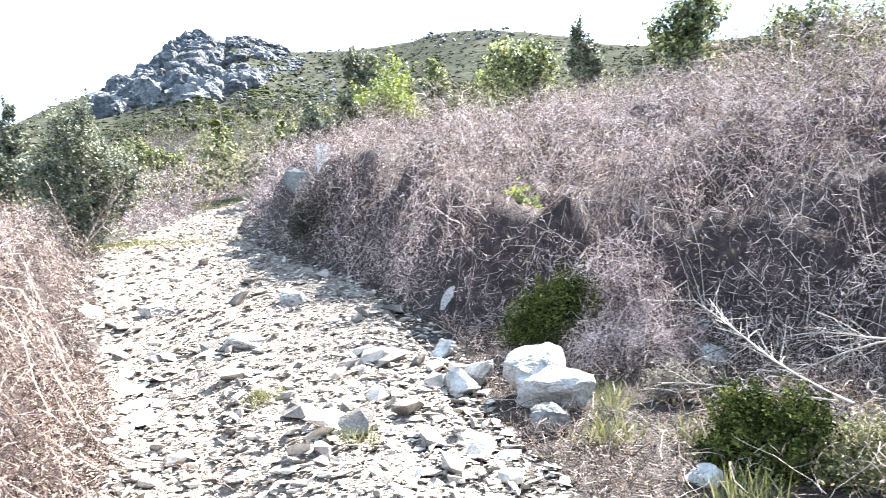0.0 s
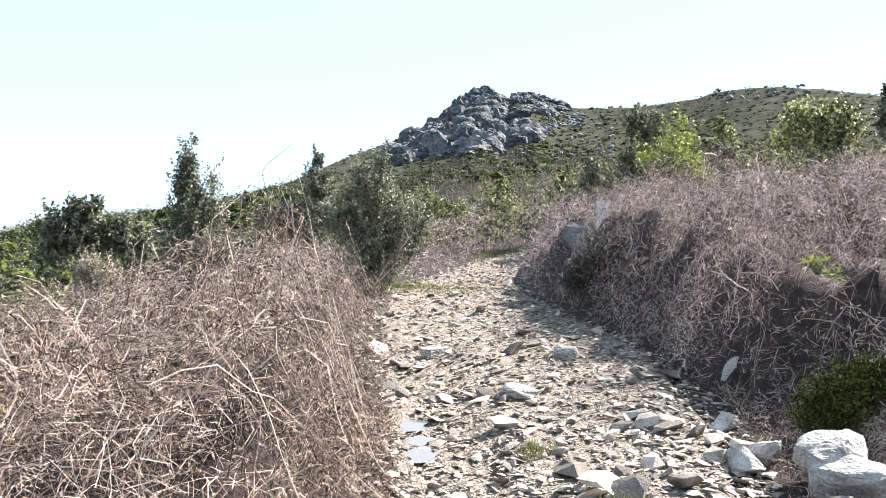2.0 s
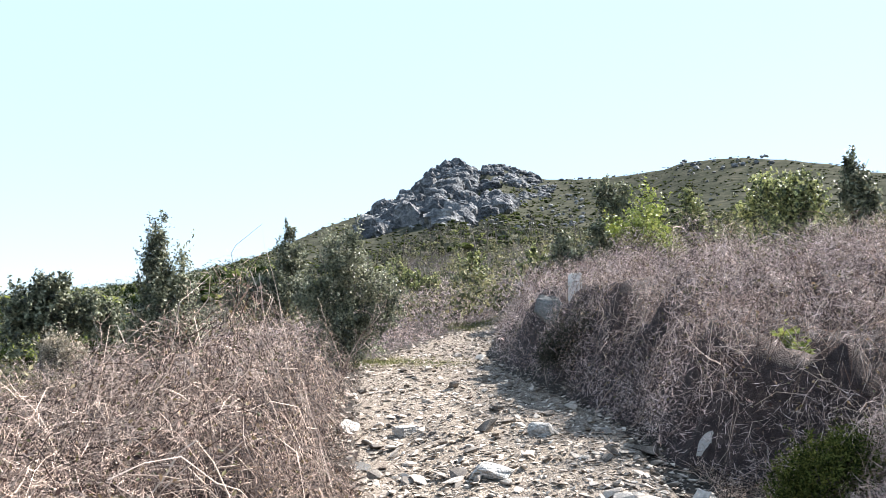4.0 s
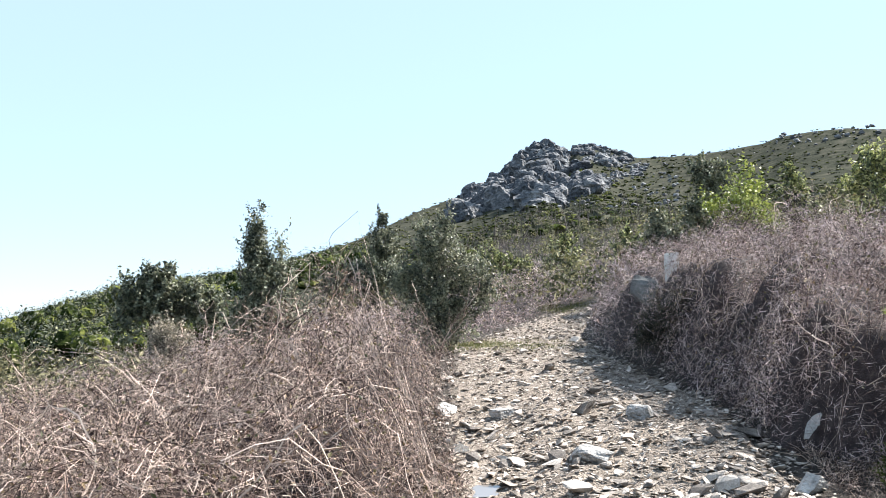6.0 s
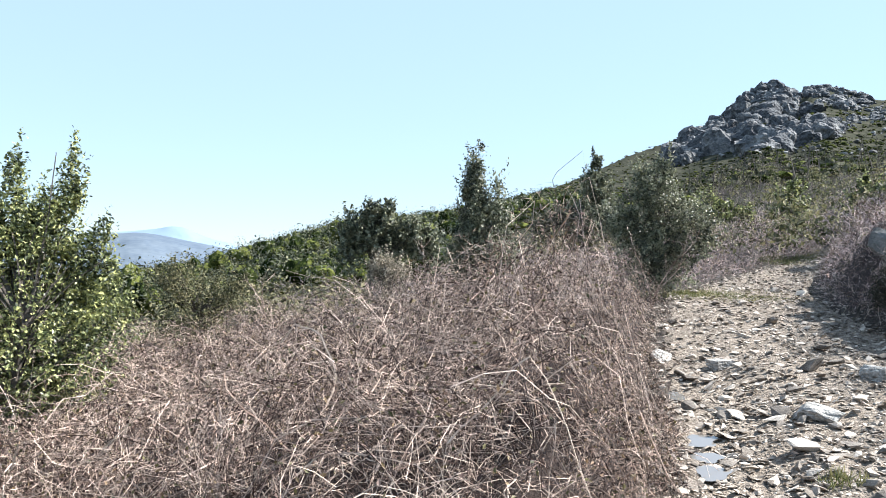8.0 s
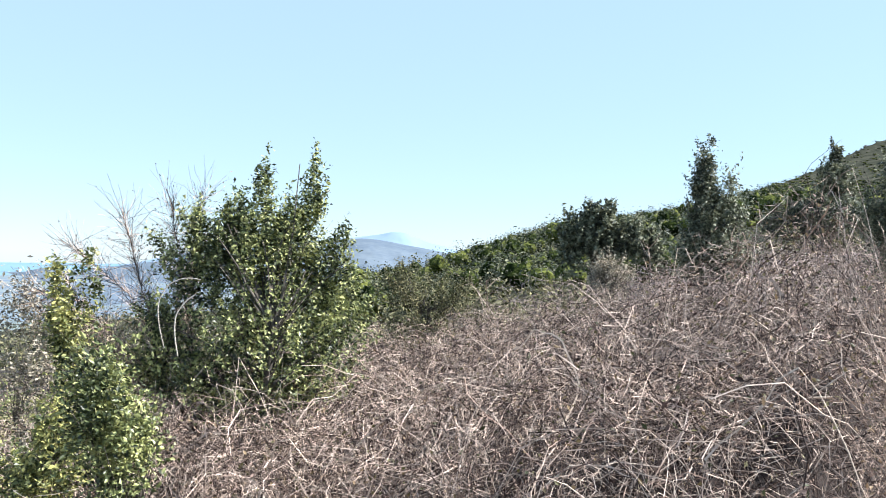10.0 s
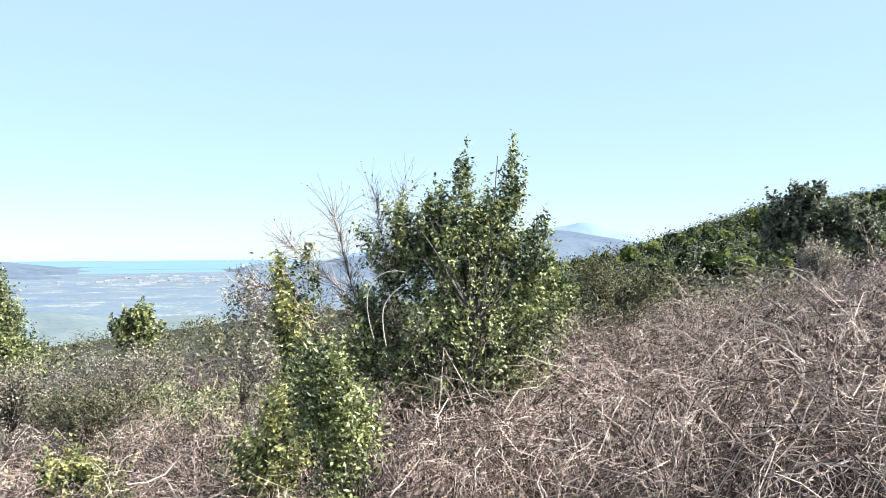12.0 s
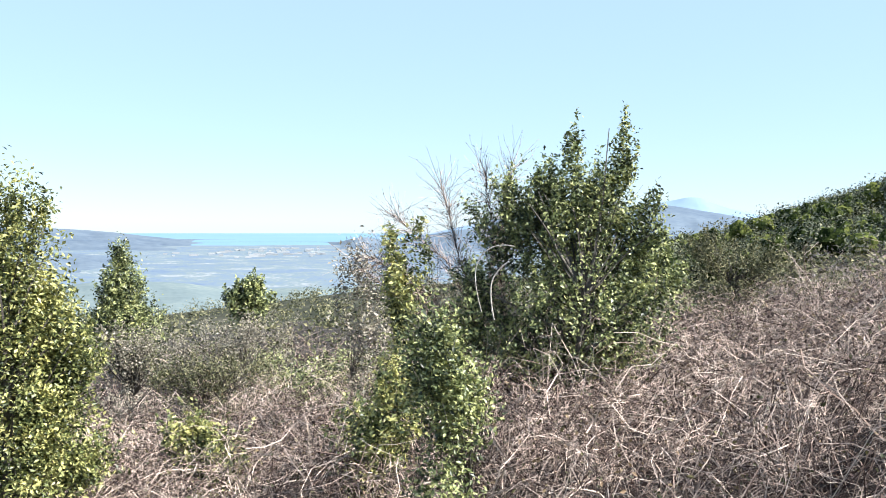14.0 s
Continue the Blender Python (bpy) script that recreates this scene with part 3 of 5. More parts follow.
    rim = smooth_step(0.62, 1.0, np.mean(rim, 0)) * ok
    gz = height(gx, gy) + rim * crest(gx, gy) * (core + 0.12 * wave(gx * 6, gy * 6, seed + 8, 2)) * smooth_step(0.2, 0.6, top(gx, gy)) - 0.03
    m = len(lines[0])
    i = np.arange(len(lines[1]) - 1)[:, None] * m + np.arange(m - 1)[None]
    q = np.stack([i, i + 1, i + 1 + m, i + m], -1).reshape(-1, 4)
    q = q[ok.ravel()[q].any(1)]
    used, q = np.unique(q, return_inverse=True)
    bits("shade_core", ob, np.stack([gx, gy, gz], -1).reshape(-1, 3)[used] - org, q.reshape(-1, 4), bed, smooth=True)
    if n_leaf:
        s = spots(n_leaf)
        z = height(s[:, 0], s[:, 1]) + crest(s[:, 0], s[:, 1]) * (1.02 - np.abs(rng.normal(0, 0.25, n_leaf))).clip(0.05)
        patch = smooth_step(-0.5, 0.6, wave(s[:, 0] * 1.1, s[:, 1] * 1.1, seed + 9))
        keep = rng.uniform(0, 1, n_leaf) < 0.25 + 0.75 * patch
        v, f = leaves(rng, (np.stack([s[:, 0], s[:, 1], z], -1) - org)[keep], rng.normal(0, 1, (keep.sum(), 3)) + [0, 0, 0.5], (rng.uniform(0.012, 0.034, n_leaf) * fine)[keep])
        half = len(f) // 2
        bits("leaf", ob, v[:half * 4], f[:half], mats[2])
        bits("dead_leaf", ob, v[half * 4:], f[half:] - half * 4, DEAD_LEAF)
    return ob


def grow(x, y, cx, cy, rx, ry):
    return np.exp(-(((x - cx) / rx) ** 2 + ((y - cy) / ry) ** 2))


# brambles on the valley side of the track


def left_inside(x, y):
    d = np.interp(y, ROAD_Y, ROAD_LEFT) - x
    r = np.hypot(x, y)
    return (d > 0.02 + 0.12 * wave(y * 1.7, x * 0, 21)) & (r > 2.3) & (y > -0.4 - 0.1 * x + 0.5 * wave(x * 1.1, y * 0.2, 46, 2)) & (y < 13.2)


def left_top(x, y):
    d = np.interp(y, ROAD_Y, ROAD_LEFT) - x
    mound = 0.22 * grow(x, y, -3.7, 3.7, 0.9, 0.9) + 0.62 * grow(x, y, -1.0, 5.2, 1.5, 2.4) + 0.25 * grow(x, y, -1.6, 9, 1.5, 2.5) + 0.32 * grow(x, y, -1.15, 12.3, 0.7, 0.8)
    rise = smooth_step(-0.05, 0.65, d)
    return (0.10 + rise * (0.52 + mound + 0.12 * wave(x * 0.9, y * 0.9, 23))) * (0.55 + 0.45 * smooth_step(1.8, 3.2, np.hypot(x, y)))


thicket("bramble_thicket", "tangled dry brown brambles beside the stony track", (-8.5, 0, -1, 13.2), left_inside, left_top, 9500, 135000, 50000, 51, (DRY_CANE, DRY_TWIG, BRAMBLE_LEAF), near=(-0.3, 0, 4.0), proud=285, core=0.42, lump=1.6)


def right_inside(x, y):
    d = x - np.interp(y, ROAD_Y, ROAD_RIGHT)
    return (d > 0.03 + 0.12 * wave(y * 1.3, x * 0, 25)) & (0.785 * (x - 2.2) + 0.62 * (y - 7.2) > -0.38 + 0.2 * wave(x * 1.5, y * 1.5, 26)) & (y < 14.5) & (y > 1)


def right_top(x, y):
    d = x - np.interp(y, ROAD_Y, ROAD_RIGHT)
    e = 0.785 * (x - 2.2) + 0.62 * (y - 7.2) + 0.45
    bare = np.minimum(1, 1.3 * grow(x, y, 3.4, 4.95, 0.42, 0.42) + 1.1 * grow(x, y, 4.4, 6.0, 0.4, 0.35) + 0.4 * smooth_step(9.5, 12, y))
    return 0.08 + (1 - 0.95 * bare) * (1 - 0.55 * grow(x, y, 1.9, 9.2, 0.55, 0.8)) * smooth_step(-0.1, 0.25, d) * smooth_step(-0.1, 0.35, e) * (1.0 + 0.32 * wave(x * 0.8, y * 0.8, 27) - 0.12 * smooth_step(2, 7, d) + 0.55 * smooth_step(8, 6, y) + 0.06 * grow(x, y, 2.25, 11.9, 0.6, 0.5) - 0.25 * grow(x, y, 2.35, 12.45, 0.35, 0.35) + 0.35 * grow(x, y, 2.55, 7.6, 0.5, 0.7))


thicket("bramble_thicket", "greyish mauve dry brambles covering the uphill bank", (1, 14, 1, 14.5), right_inside, right_top, 8000, 165000, 34000, 53, (DRY_CANE, MAUVE_TWIG, BRAMBLE_LEAF), near=(2, 5, 4.5), fine=1.2, proud=220, core=0.55, lump=1.2, bed=MAUVE_SHADE, curly=1.2, even=0.9)


def verge_inside(x, y):
    d = x - np.interp(y, ROAD_Y, ROAD_RIGHT)
    return (d > 0.25) & (0.785 * (x - 2.2) + 0.62 * (y - 7.2) < -0.1) & (y > 1.5) & (x < 7) & (wave(x * 1.4, y * 1.4, 33, 2) > -0.5)


def verge_top(x, y):
    d = x - np.interp(y, ROAD_Y, ROAD_RIGHT)
    return 0.04 + 0.28 * smooth_step(0.2, 1.4, d) * (0.6 + 0.8 * wave(x * 1.2, y * 1.2, 35))


thicket("dry_undergrowth", "flattened dry stalks and litter on the stony verge", (1.5, 7, 1.5, 8), verge_inside, verge_top, 1300, 26000, 5000, 57, (DRY_CANE, DRY_TWIG, BRAMBLE_LEAF), cane_len=0.5, proud=10)


def clump_inside(x, y):
    return ((x - 3.1) / 0.5) ** 2 + ((y - 5.2) / 0.42) ** 2 < 1 + 0.4 * wave(x * 3, y * 3, 61, 2)


def clump_top(x, y):
    return 0.12 + 0.6 * grow(x, y, 3.12, 5.3, 0.42, 0.4)


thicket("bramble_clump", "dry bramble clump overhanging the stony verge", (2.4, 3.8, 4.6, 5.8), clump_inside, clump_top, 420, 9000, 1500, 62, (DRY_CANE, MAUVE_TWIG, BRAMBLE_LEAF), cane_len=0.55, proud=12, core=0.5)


def behind_inside(x, y):
    return (y > 14.2) & (road_side(x, y) > 0.2) & (x > -9) & (x < 18) & (y < 34) & ((x > -0.9) | (y > 15.6))


def behind_top(x, y):
    return 0.6 + 0.3 * wave(x * 0.5, y * 0.5, 29) - 0.35 * smooth_step(0.8, 0.2, road_side(x, y))


thicket("bramble_thicket", "dry brambles and grey scrub beyond the bend", (-9, 18, 14.2, 34), behind_inside, behind_top, 1300, 45000, 12000, 55, (DRY_CANE, MAUVE_TWIG, BRAMBLE_LEAF), near=(1, 15, 6.0), fine=2.2, core=0.12, bed=MAUVE_SHADE)


def slope_inside(x, y):
    return (x < -3.6) & (np.hypot(x, y) < 15 + 1.5 * wave(x, y, 44, 2)) & (y > -1.2 + 1.2 * wave(x * 0.8, y * 0.3, 45, 2)) & (y < 14 + 0.6 * (x + 3)) & (y > -2)


def slope_top(x, y):
    return 0.55 + 0.2 * wave(x * 0.7, y * 0.7, 43)


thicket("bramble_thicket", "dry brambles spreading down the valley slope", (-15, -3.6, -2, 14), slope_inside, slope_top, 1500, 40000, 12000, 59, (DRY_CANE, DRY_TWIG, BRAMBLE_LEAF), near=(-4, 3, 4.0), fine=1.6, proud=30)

# trees and shrubs
leafy("holm_oak_bush", "dense green holm oak bush with two pointed tops", -4.17, 4.23, 43,
      [(0.05, 0, 1.08, 0.58, 0.55, 0.45, 8), (0.08, 0, 1.5, 0.38, 0.36, 0.33, 4.5), (-0.56, 0, 0.99, 0.2, 0.2, 0.34, 2), (0.52, 0, 1.05, 0.28, 0.27, 0.36, 2.6), (0.06, 0, 1.93, 0.1, 0.1, 0.2, 0.7), (0.09, 0, 2.1, 0.035, 0.03, 0.13, 0.16), (0.4, 0, 2.02, 0.05, 0.05, 0.24, 0.4), (0.38, 0, 1.84, 0.11, 0.1, 0.2, 0.8), (-0.36, 0, 1.72, 0.12, 0.11, 0.14, 0.6), (0.57, 0, 1.62, 0.1, 0.1, 0.09, 0.4), (0.63, 0, 1.38, 0.13, 0.12, 0.12, 0.6), (-0.37, 0, 0.76, 0.4, 0.36, 0.17, 2), (0.3, 0, 0.72, 0.38, 0.34, 0.16, 3.2), (-0.1, 0, 1.76, 0.13, 0.12, 0.17, 0.8), (-0.04, 0, 0.61, 0.48, 0.44, 0.16, 4.5), (0.23, 0, 1.72, 0.17, 0.16, 0.2, 1.5), (-0.32, 0, 1.46, 0.22, 0.2, 0.26, 2.2), (-0.15, 0, 1.6, 0.2, 0.19, 0.22, 2), (0.45, 0, 1.43, 0.19, 0.18, 0.24, 1.8), (0.19, 0, 1.63, 0.27, 0.25, 0.22, 2.4), (-0.55, 0, 1.55, 0.08, 0.08, 0.12, 0.3), (0.72, 0, 1.15, 0.1, 0.1, 0.1, 0.35)],
      50000, 0.032, OAK_LEAF, 61, trunk=0.045, clump=0.05)
leafy("oak_sapling", "slender young oak with yellowish green leaves", -3.42, 2.36, 54,
      [(0.0, 0, 1.19, 0.09, 0.09, 0.26, 2.6), (-0.0, 0, 0.79, 0.15, 0.14, 0.15, 2), (-0.03, 0, 1.45, 0.03, 0.03, 0.11, 0.35), (0.08, 0, 1.46, 0.035, 0.03, 0.07, 0.25), (-0.1, 0, 0.55, 0.2, 0.19, 0.12, 2.2), (0.11, 0, 1.32, 0.05, 0.05, 0.11, 0.45), (0.3, 0, 0.83, 0.07, 0.06, 0.09, 0.4), (-0.05, 0, 0.62, 0.18, 0.16, 0.12, 1.6)],
      8000, 0.025, SPRING_LEAF, 63, trunk=0.012, clump=0.038)
leafy("dry_heath_sapling", "half-dead grey heath shrub beside the young oak", -4.83, 3.13, 56,
      [(-0.03, 0, 1.23, 0.11, 0.1, 0.16, 2), (-0.1, 0, 1.09, 0.11, 0.1, 0.14, 1), (0.07, 0, 1.05, 0.14, 0.13, 0.18, 1.5), (-0.02, 0, 0.88, 0.22, 0.19, 0.18, 2)],
      3600, 0.03, GREY_LEAF, 64, trunk=0.006, clump=0.07, category="shrub")
leafy("pointed_oak_tree", "slim dark green young oak above the brambles", -2.64, 9.83, 15,
      [(0.06, 0, 1.67, 0.41, 0.37, 0.26, 4), (-0.01, 0, 2.0, 0.32, 0.28, 0.3, 3.5), (-0.13, 0, 2.29, 0.18, 0.17, 0.2, 1.6), (-0.14, 0, 2.58, 0.11, 0.1, 0.23, 0.9), (-0.07, 0, 2.9, 0.03, 0.03, 0.11, 0.12), (0.13, 0, 2.39, 0.09, 0.08, 0.13, 0.3), (-0.23, 0, 1.8, 0.16, 0.15, 0.33, 1.2), (-0.26, 0, 1.53, 0.2, 0.18, 0.2, 1.2)],
      21000, 0.042, DARK_LEAF, 65, trunk=0.05, clump=0.07)
leafy("oak_tree", "dark evergreen oak standing beside the track", -1.03, 13.66, 5,
      [(-0.13, 0, 2.08, 0.52, 0.45, 0.49, 4), (-0.01, 0, 2.65, 0.45, 0.4, 0.44, 3), (0.14, 0, 3.0, 0.2, 0.18, 0.3, 0.9), (0.5, 0, 2.3, 0.4, 0.36, 0.45, 2.4), (-0.2, 0, 2.96, 0.14, 0.12, 0.22, 0.4), (-0.05, 0, 1.73, 0.56, 0.45, 0.35, 3), (0.45, 0, 1.82, 0.42, 0.36, 0.31, 1.8), (-0.52, 0, 2.25, 0.26, 0.24, 0.42, 1.4), (0.75, 0, 2.05, 0.2, 0.2, 0.35, 0.8), (0.1, 0, 1.4, 0.62, 0.45, 0.26, 3)],
      26000, 0.05, DARK_LEAF, 67)
leafy("oak_tree", "dark blue-green oak with a thin leading shoot", -3.39, 23.24, 8,
      [(-0.01, 0, 2.67, 0.94, 0.84, 0.73, 4), (0.13, 0, 3.58, 0.53, 0.48, 0.53, 1.5), (0.1, 0, 4.26, 0.14, 0.12, 0.24, 0.35), (-0.76, 0, 2.66, 0.53, 0.48, 0.61, 1.5), (-1.22, 0, 2.51, 0.45, 0.41, 0.53, 1)],
      20000, 0.085, DARK_LEAF, 69)
leafy("oak_tree", "broad dark evergreen oak on the slope", -6.91, 16.70, 23,
      [(0.1, 0, 2.07, 0.56, 0.5, 0.58, 4), (-0.02, 0, 2.5, 0.23, 0.21, 0.19, 0.8), (0.32, 0, 2.51, 0.21, 0.19, 0.14, 0.5), (0.78, 0, 1.96, 0.47, 0.42, 0.52, 2.5), (-0.4, 0, 1.89, 0.35, 0.31, 0.7, 2), (1.25, 0, 1.85, 0.29, 0.26, 0.52, 1)],
      14000, 0.085, DARK_LEAF, 71)
leafy("chestnut_sapling", "bright yellow-green young tree on the bank", 5.38, 20.33, -15,
      [(-0.0, 0, 3.9, 0.74, 0.67, 0.54, 4), (0.12, 0, 4.43, 0.38, 0.34, 0.38, 1.3), (-0.51, 0, 3.98, 0.41, 0.37, 0.24, 0.7), (0.63, 0, 3.5, 0.41, 0.37, 0.34, 1)],
      3600, 0.09, YOUNG_LEAF, 73, clump=0.16, trunk=0.06)
leafy("oak_tree", "dark green oak behind a bright young tree", 5.20, 22.43, -13,
      [(-0.0, 0, 4.29, 0.59, 0.53, 0.81, 3), (-0.22, 0, 5.24, 0.27, 0.24, 0.41, 0.8), (0.2, 0, 5.08, 0.44, 0.4, 0.37, 1), (-0.43, 0, 4.0, 0.37, 0.33, 0.59, 1)],
      7000, 0.1, DARK_LEAF, 74)
leafy("oak_tree", "small green oak on top of the bank", 6.16, 19.06, -18,
      [(-0.06, 0, 4.08, 0.36, 0.32, 0.52, 2.5), (-0.0, 0, 4.57, 0.13, 0.12, 0.23, 0.4), (0.23, 0, 3.76, 0.32, 0.29, 0.32, 1)],
      4500, 0.09, OAK_LEAF, 75)
leafy("arbutus_bush", "grey-green rounded bush on top of the bank", 6.11, 13.75, -24,
      [(-0.04, 0, 3.74, 0.58, 0.52, 0.41, 4), (0.28, 0, 3.81, 0.29, 0.26, 0.29, 1.2), (-0.45, 0, 3.9, 0.27, 0.24, 0.29, 1), (-0.66, 0, 3.55, 0.17, 0.16, 0.39, 0.6), (-0.12, 0, 3.21, 0.58, 0.52, 0.43, 2.5)],
      10000, 0.07, OAK_LEAF, 76, category="shrub")
leafy("oak_tree", "tall green oak on the bank top against the sky", 6.85, 9.99, -34,
      [(0.03, 0, 3.68, 0.42, 0.38, 0.39, 4), (-0.19, 0, 3.38, 0.31, 0.28, 0.22, 1.2), (0.19, 0, 4.13, 0.31, 0.28, 0.31, 2), (-0.47, 0, 3.59, 0.12, 0.1, 0.23, 0.4), (0.01, 0, 3.14, 0.39, 0.35, 0.35, 2)],
      10000, 0.065, OAK_LEAF, 77)
leafy("oak_tree", "small pointed oak on the bank top", 7.40, 14.29, -27,
      [(0.02, 0, 3.95, 0.29, 0.26, 0.41, 2), (-0.04, 0, 4.4, 0.13, 0.12, 0.21, 0.5), (0.21, 0, 3.68, 0.21, 0.19, 0.31, 0.8)],
      4500, 0.075, DARK_LEAF, 78)
leafy("bank_shrub", "dull green shrub crowning the dry bank", 6.41, 7.19, -41,
      [(-0.25, 0, 3.07, 0.28, 0.25, 0.21, 2), (0.11, 0, 3.13, 0.31, 0.28, 0.24, 2), (0.46, 0, 2.92, 0.31, 0.28, 0.31, 2), (-0.05, 0, 2.82, 0.37, 0.33, 0.18, 1), (0.1, 0, 2.53, 0.49, 0.44, 0.31, 2.5)],
      11000, 0.05, OAK_LEAF, 79, category="shrub")
leafy("green_shrub", "green leafy shrub amid the bank brambles", 6.57, 15.76, -22,
      [(0.03, 0, 4.04, 0.49, 0.44, 0.44, 3), (0.66, 0, 3.78, 0.38, 0.34, 0.33, 1.5), (-0.42, 0, 3.75, 0.33, 0.3, 0.33, 1)],
      5500, 0.075, OAK_LEAF, 80, category="shrub")
leafy("heath_bush", "dark green bushy heath at the foot of the bank", 2.60, 5.39, -24,
      [(0.01, 0, 0.72, 0.32, 0.29, 0.24, 4), (0.15, 0, 0.83, 0.23, 0.21, 0.17, 2), (-0.18, 0, 0.61, 0.19, 0.17, 0.15, 1.5)],
      20000, 0.02, HEATH_LEAF, 82, category="shrub", clump=0.04, upright=1.5, trunk=0.02)
leafy("heath_bush", "low green heath bush on the stony verge", 2.62, 3.2, -38,
      [(0.01, 0, 0.36, 0.25, 0.24, 0.2, 4), (-0.08, 0, 0.5, 0.16, 0.15, 0.13, 1.5), (0.14, 0, 0.46, 0.17, 0.16, 0.18, 2), (-0.16, 0, 0.3, 0.16, 0.15, 0.15, 1.5)],
      26000, 0.02, HEATH_LEAF, 83, category="shrub", clump=0.035, upright=1.7, trunk=0.02)
leafy("heath_bush", "fresh green heath bush on the stony verge", 2.86, 2.99, -42,
      [(-0.02, 0, 0.31, 0.21, 0.19, 0.15, 3), (0.11, 0, 0.34, 0.18, 0.16, 0.18, 2)],
      13000, 0.018, GRASS_LEAF, 84, category="shrub", clump=0.035, upright=1.5, trunk=0.02)
leafy("rosemary_bush", "pale grey-green small bush on the verge", 2.82, 4.26, -31,
      [(0.0, 0, 0.43, 0.11, 0.1, 0.1, 3), (0.13, 0, 0.41, 0.08, 0.07, 0.07, 1), (-0.09, 0, 0.41, 0.06, 0.05, 0.06, 0.6)],
      5000, 0.02, GREY_LEAF, 85, category="shrub", clump=0.03, upright=1.8, trunk=0.012)
leafy("conical_oak_tree", "conical bright green young oak on the slope", -11.73, 4.05, 71,
      [(0.0, 0, 0.15, 0.49, 0.44, 0.47, 4), (-0.04, 0, 0.6, 0.35, 0.32, 0.35, 3), (-0.06, 0, 1.0, 0.16, 0.14, 0.25, 0.8), (0.09, 0, -0.15, 0.39, 0.35, 0.24, 1.5), (-0.22, 0, 0.23, 0.24, 0.21, 0.31, 1)],
      20000, 0.045, OAK_LEAF, 86)
leafy("oak_tree", "small rounded oak on the slope edge", -13.61, 6.77, 63,
      [(0.0, 0, 0.15, 0.41, 0.37, 0.34, 3), (0.05, 0, 0.43, 0.24, 0.22, 0.17, 1), (-0.23, 0, 0.25, 0.19, 0.17, 0.24, 0.7)],
      5000, 0.07, OAK_LEAF, 87)
for bx, by, turn, wide, tall, k in ((-7.9, 4.9, 59, 0.5, 0.34, 0), (-8.6, 5.9, 56, 0.6, 0.42, 1), (-9.6, 5.1, 62, 0.45, 0.4, 2), (-6.6, 4.9, 54, 0.4, 0.3, 3)):
    z = float(height(bx, by))
    bush = leafy("maquis_bush", "low green mastic bush on the valley slope", bx, by, turn, [(0, 0, z + tall, wide, wide * 0.8, tall, 3), (wide * 0.6, 0, z + tall * 0.8, wide * 0.6, wide * 0.5, tall * 0.7, 1.5), (-wide * 0.6, 0, z + tall * 0.9, wide * 0.55, wide * 0.5, tall * 0.8, 1.5)], 7000, 0.035, OAK_LEAF, 190 + k, category="shrub", trunk=0.02)
    tagged(bush, group="mastic bushes on the slope")
leafy("holm_oak_tree", "yellowish green holm oak at the viewpoint", -5.29, 1.16, 77,
      [(-0.01, 0, 1.28, 0.25, 0.23, 0.3, 3), (0.02, 0, 1.58, 0.09, 0.08, 0.15, 0.7), (0.15, 0, 1.55, 0.05, 0.04, 0.04, 0.2), (0.04, 0, 0.92, 0.33, 0.3, 0.3, 5), (0.18, 0, 1.03, 0.17, 0.15, 0.2, 1.5), (0.06, 0, 0.55, 0.37, 0.33, 0.3, 5), (0.29, 0, 0.78, 0.2, 0.18, 0.17, 1.6), (0.11, 0, 0.21, 0.37, 0.33, 0.23, 4), (0.34, 0, 0.18, 0.17, 0.15, 0.13, 1)],
      42000, 0.03, SPRING_LEAF, 88, trunk=0.05)
leafy("oak_shrub", "low bright green oak shrub in the brambles", -5.15, 2.21, 66,
      [(0.0, 0, 0.12, 0.23, 0.2, 0.16, 3), (0.15, 0, 0.02, 0.1, 0.09, 0.14, 1), (-0.18, 0, 0.25, 0.1, 0.09, 0.08, 0.6), (-0.06, 0, 0.26, 0.1, 0.09, 0.07, 0.6)],
      8500, 0.034, SPRING_LEAF, 89, category="shrub", trunk=0.015, clump=0.05)
leafy("oak_shrub", "low green oak shrub at the sapling foot", -4.00, 2.62, 55,
      [(-0.03, 0, 0.32, 0.16, 0.15, 0.12, 3), (-0.06, 0, 0.46, 0.09, 0.08, 0.07, 0.8)],
      6000, 0.032, SPRING_LEAF, 90, category="shrub", trunk=0.015, clump=0.05)
leafy("heath_shrub", "pale flowering tree heath on the slope", -9.16, 3.22, 70,
      [(-0.05, 0, 0.2, 0.28, 0.25, 0.18, 3), (0.14, 0, 0.16, 0.18, 0.17, 0.15, 1), (-0.27, 0, 0.29, 0.18, 0.17, 0.11, 0.8)],
      6000, 0.03, GREY_LEAF, 91, category="shrub", upright=1.5)
leafy("heath_shrub", "pale dry tree heath on the slope", -9.12, 4.56, 63,
      [(-0.06, 0, 0.24, 0.24, 0.22, 0.18, 2), (0.31, 0, 0.16, 0.18, 0.16, 0.19, 1), (-0.31, 0, 0.12, 0.26, 0.23, 0.16, 1), (-0.73, 0, 0.07, 0.39, 0.35, 0.18, 2)],
      8000, 0.03, GREY_LEAF, 92, category="shrub", upright=1.5)
leafy("heath_shrub", "olive green heath shrub on the slope", -8.44, 3.66, 66,
      [(0.06, 0, 0.04, 0.43, 0.39, 0.2, 3), (-0.32, 0, -0.0, 0.23, 0.21, 0.17, 1.5), (0.55, 0, 0.02, 0.23, 0.21, 0.2, 1)],
      9000, 0.03, OLIVE_SCRUB, 93, category="shrub", upright=1.5)
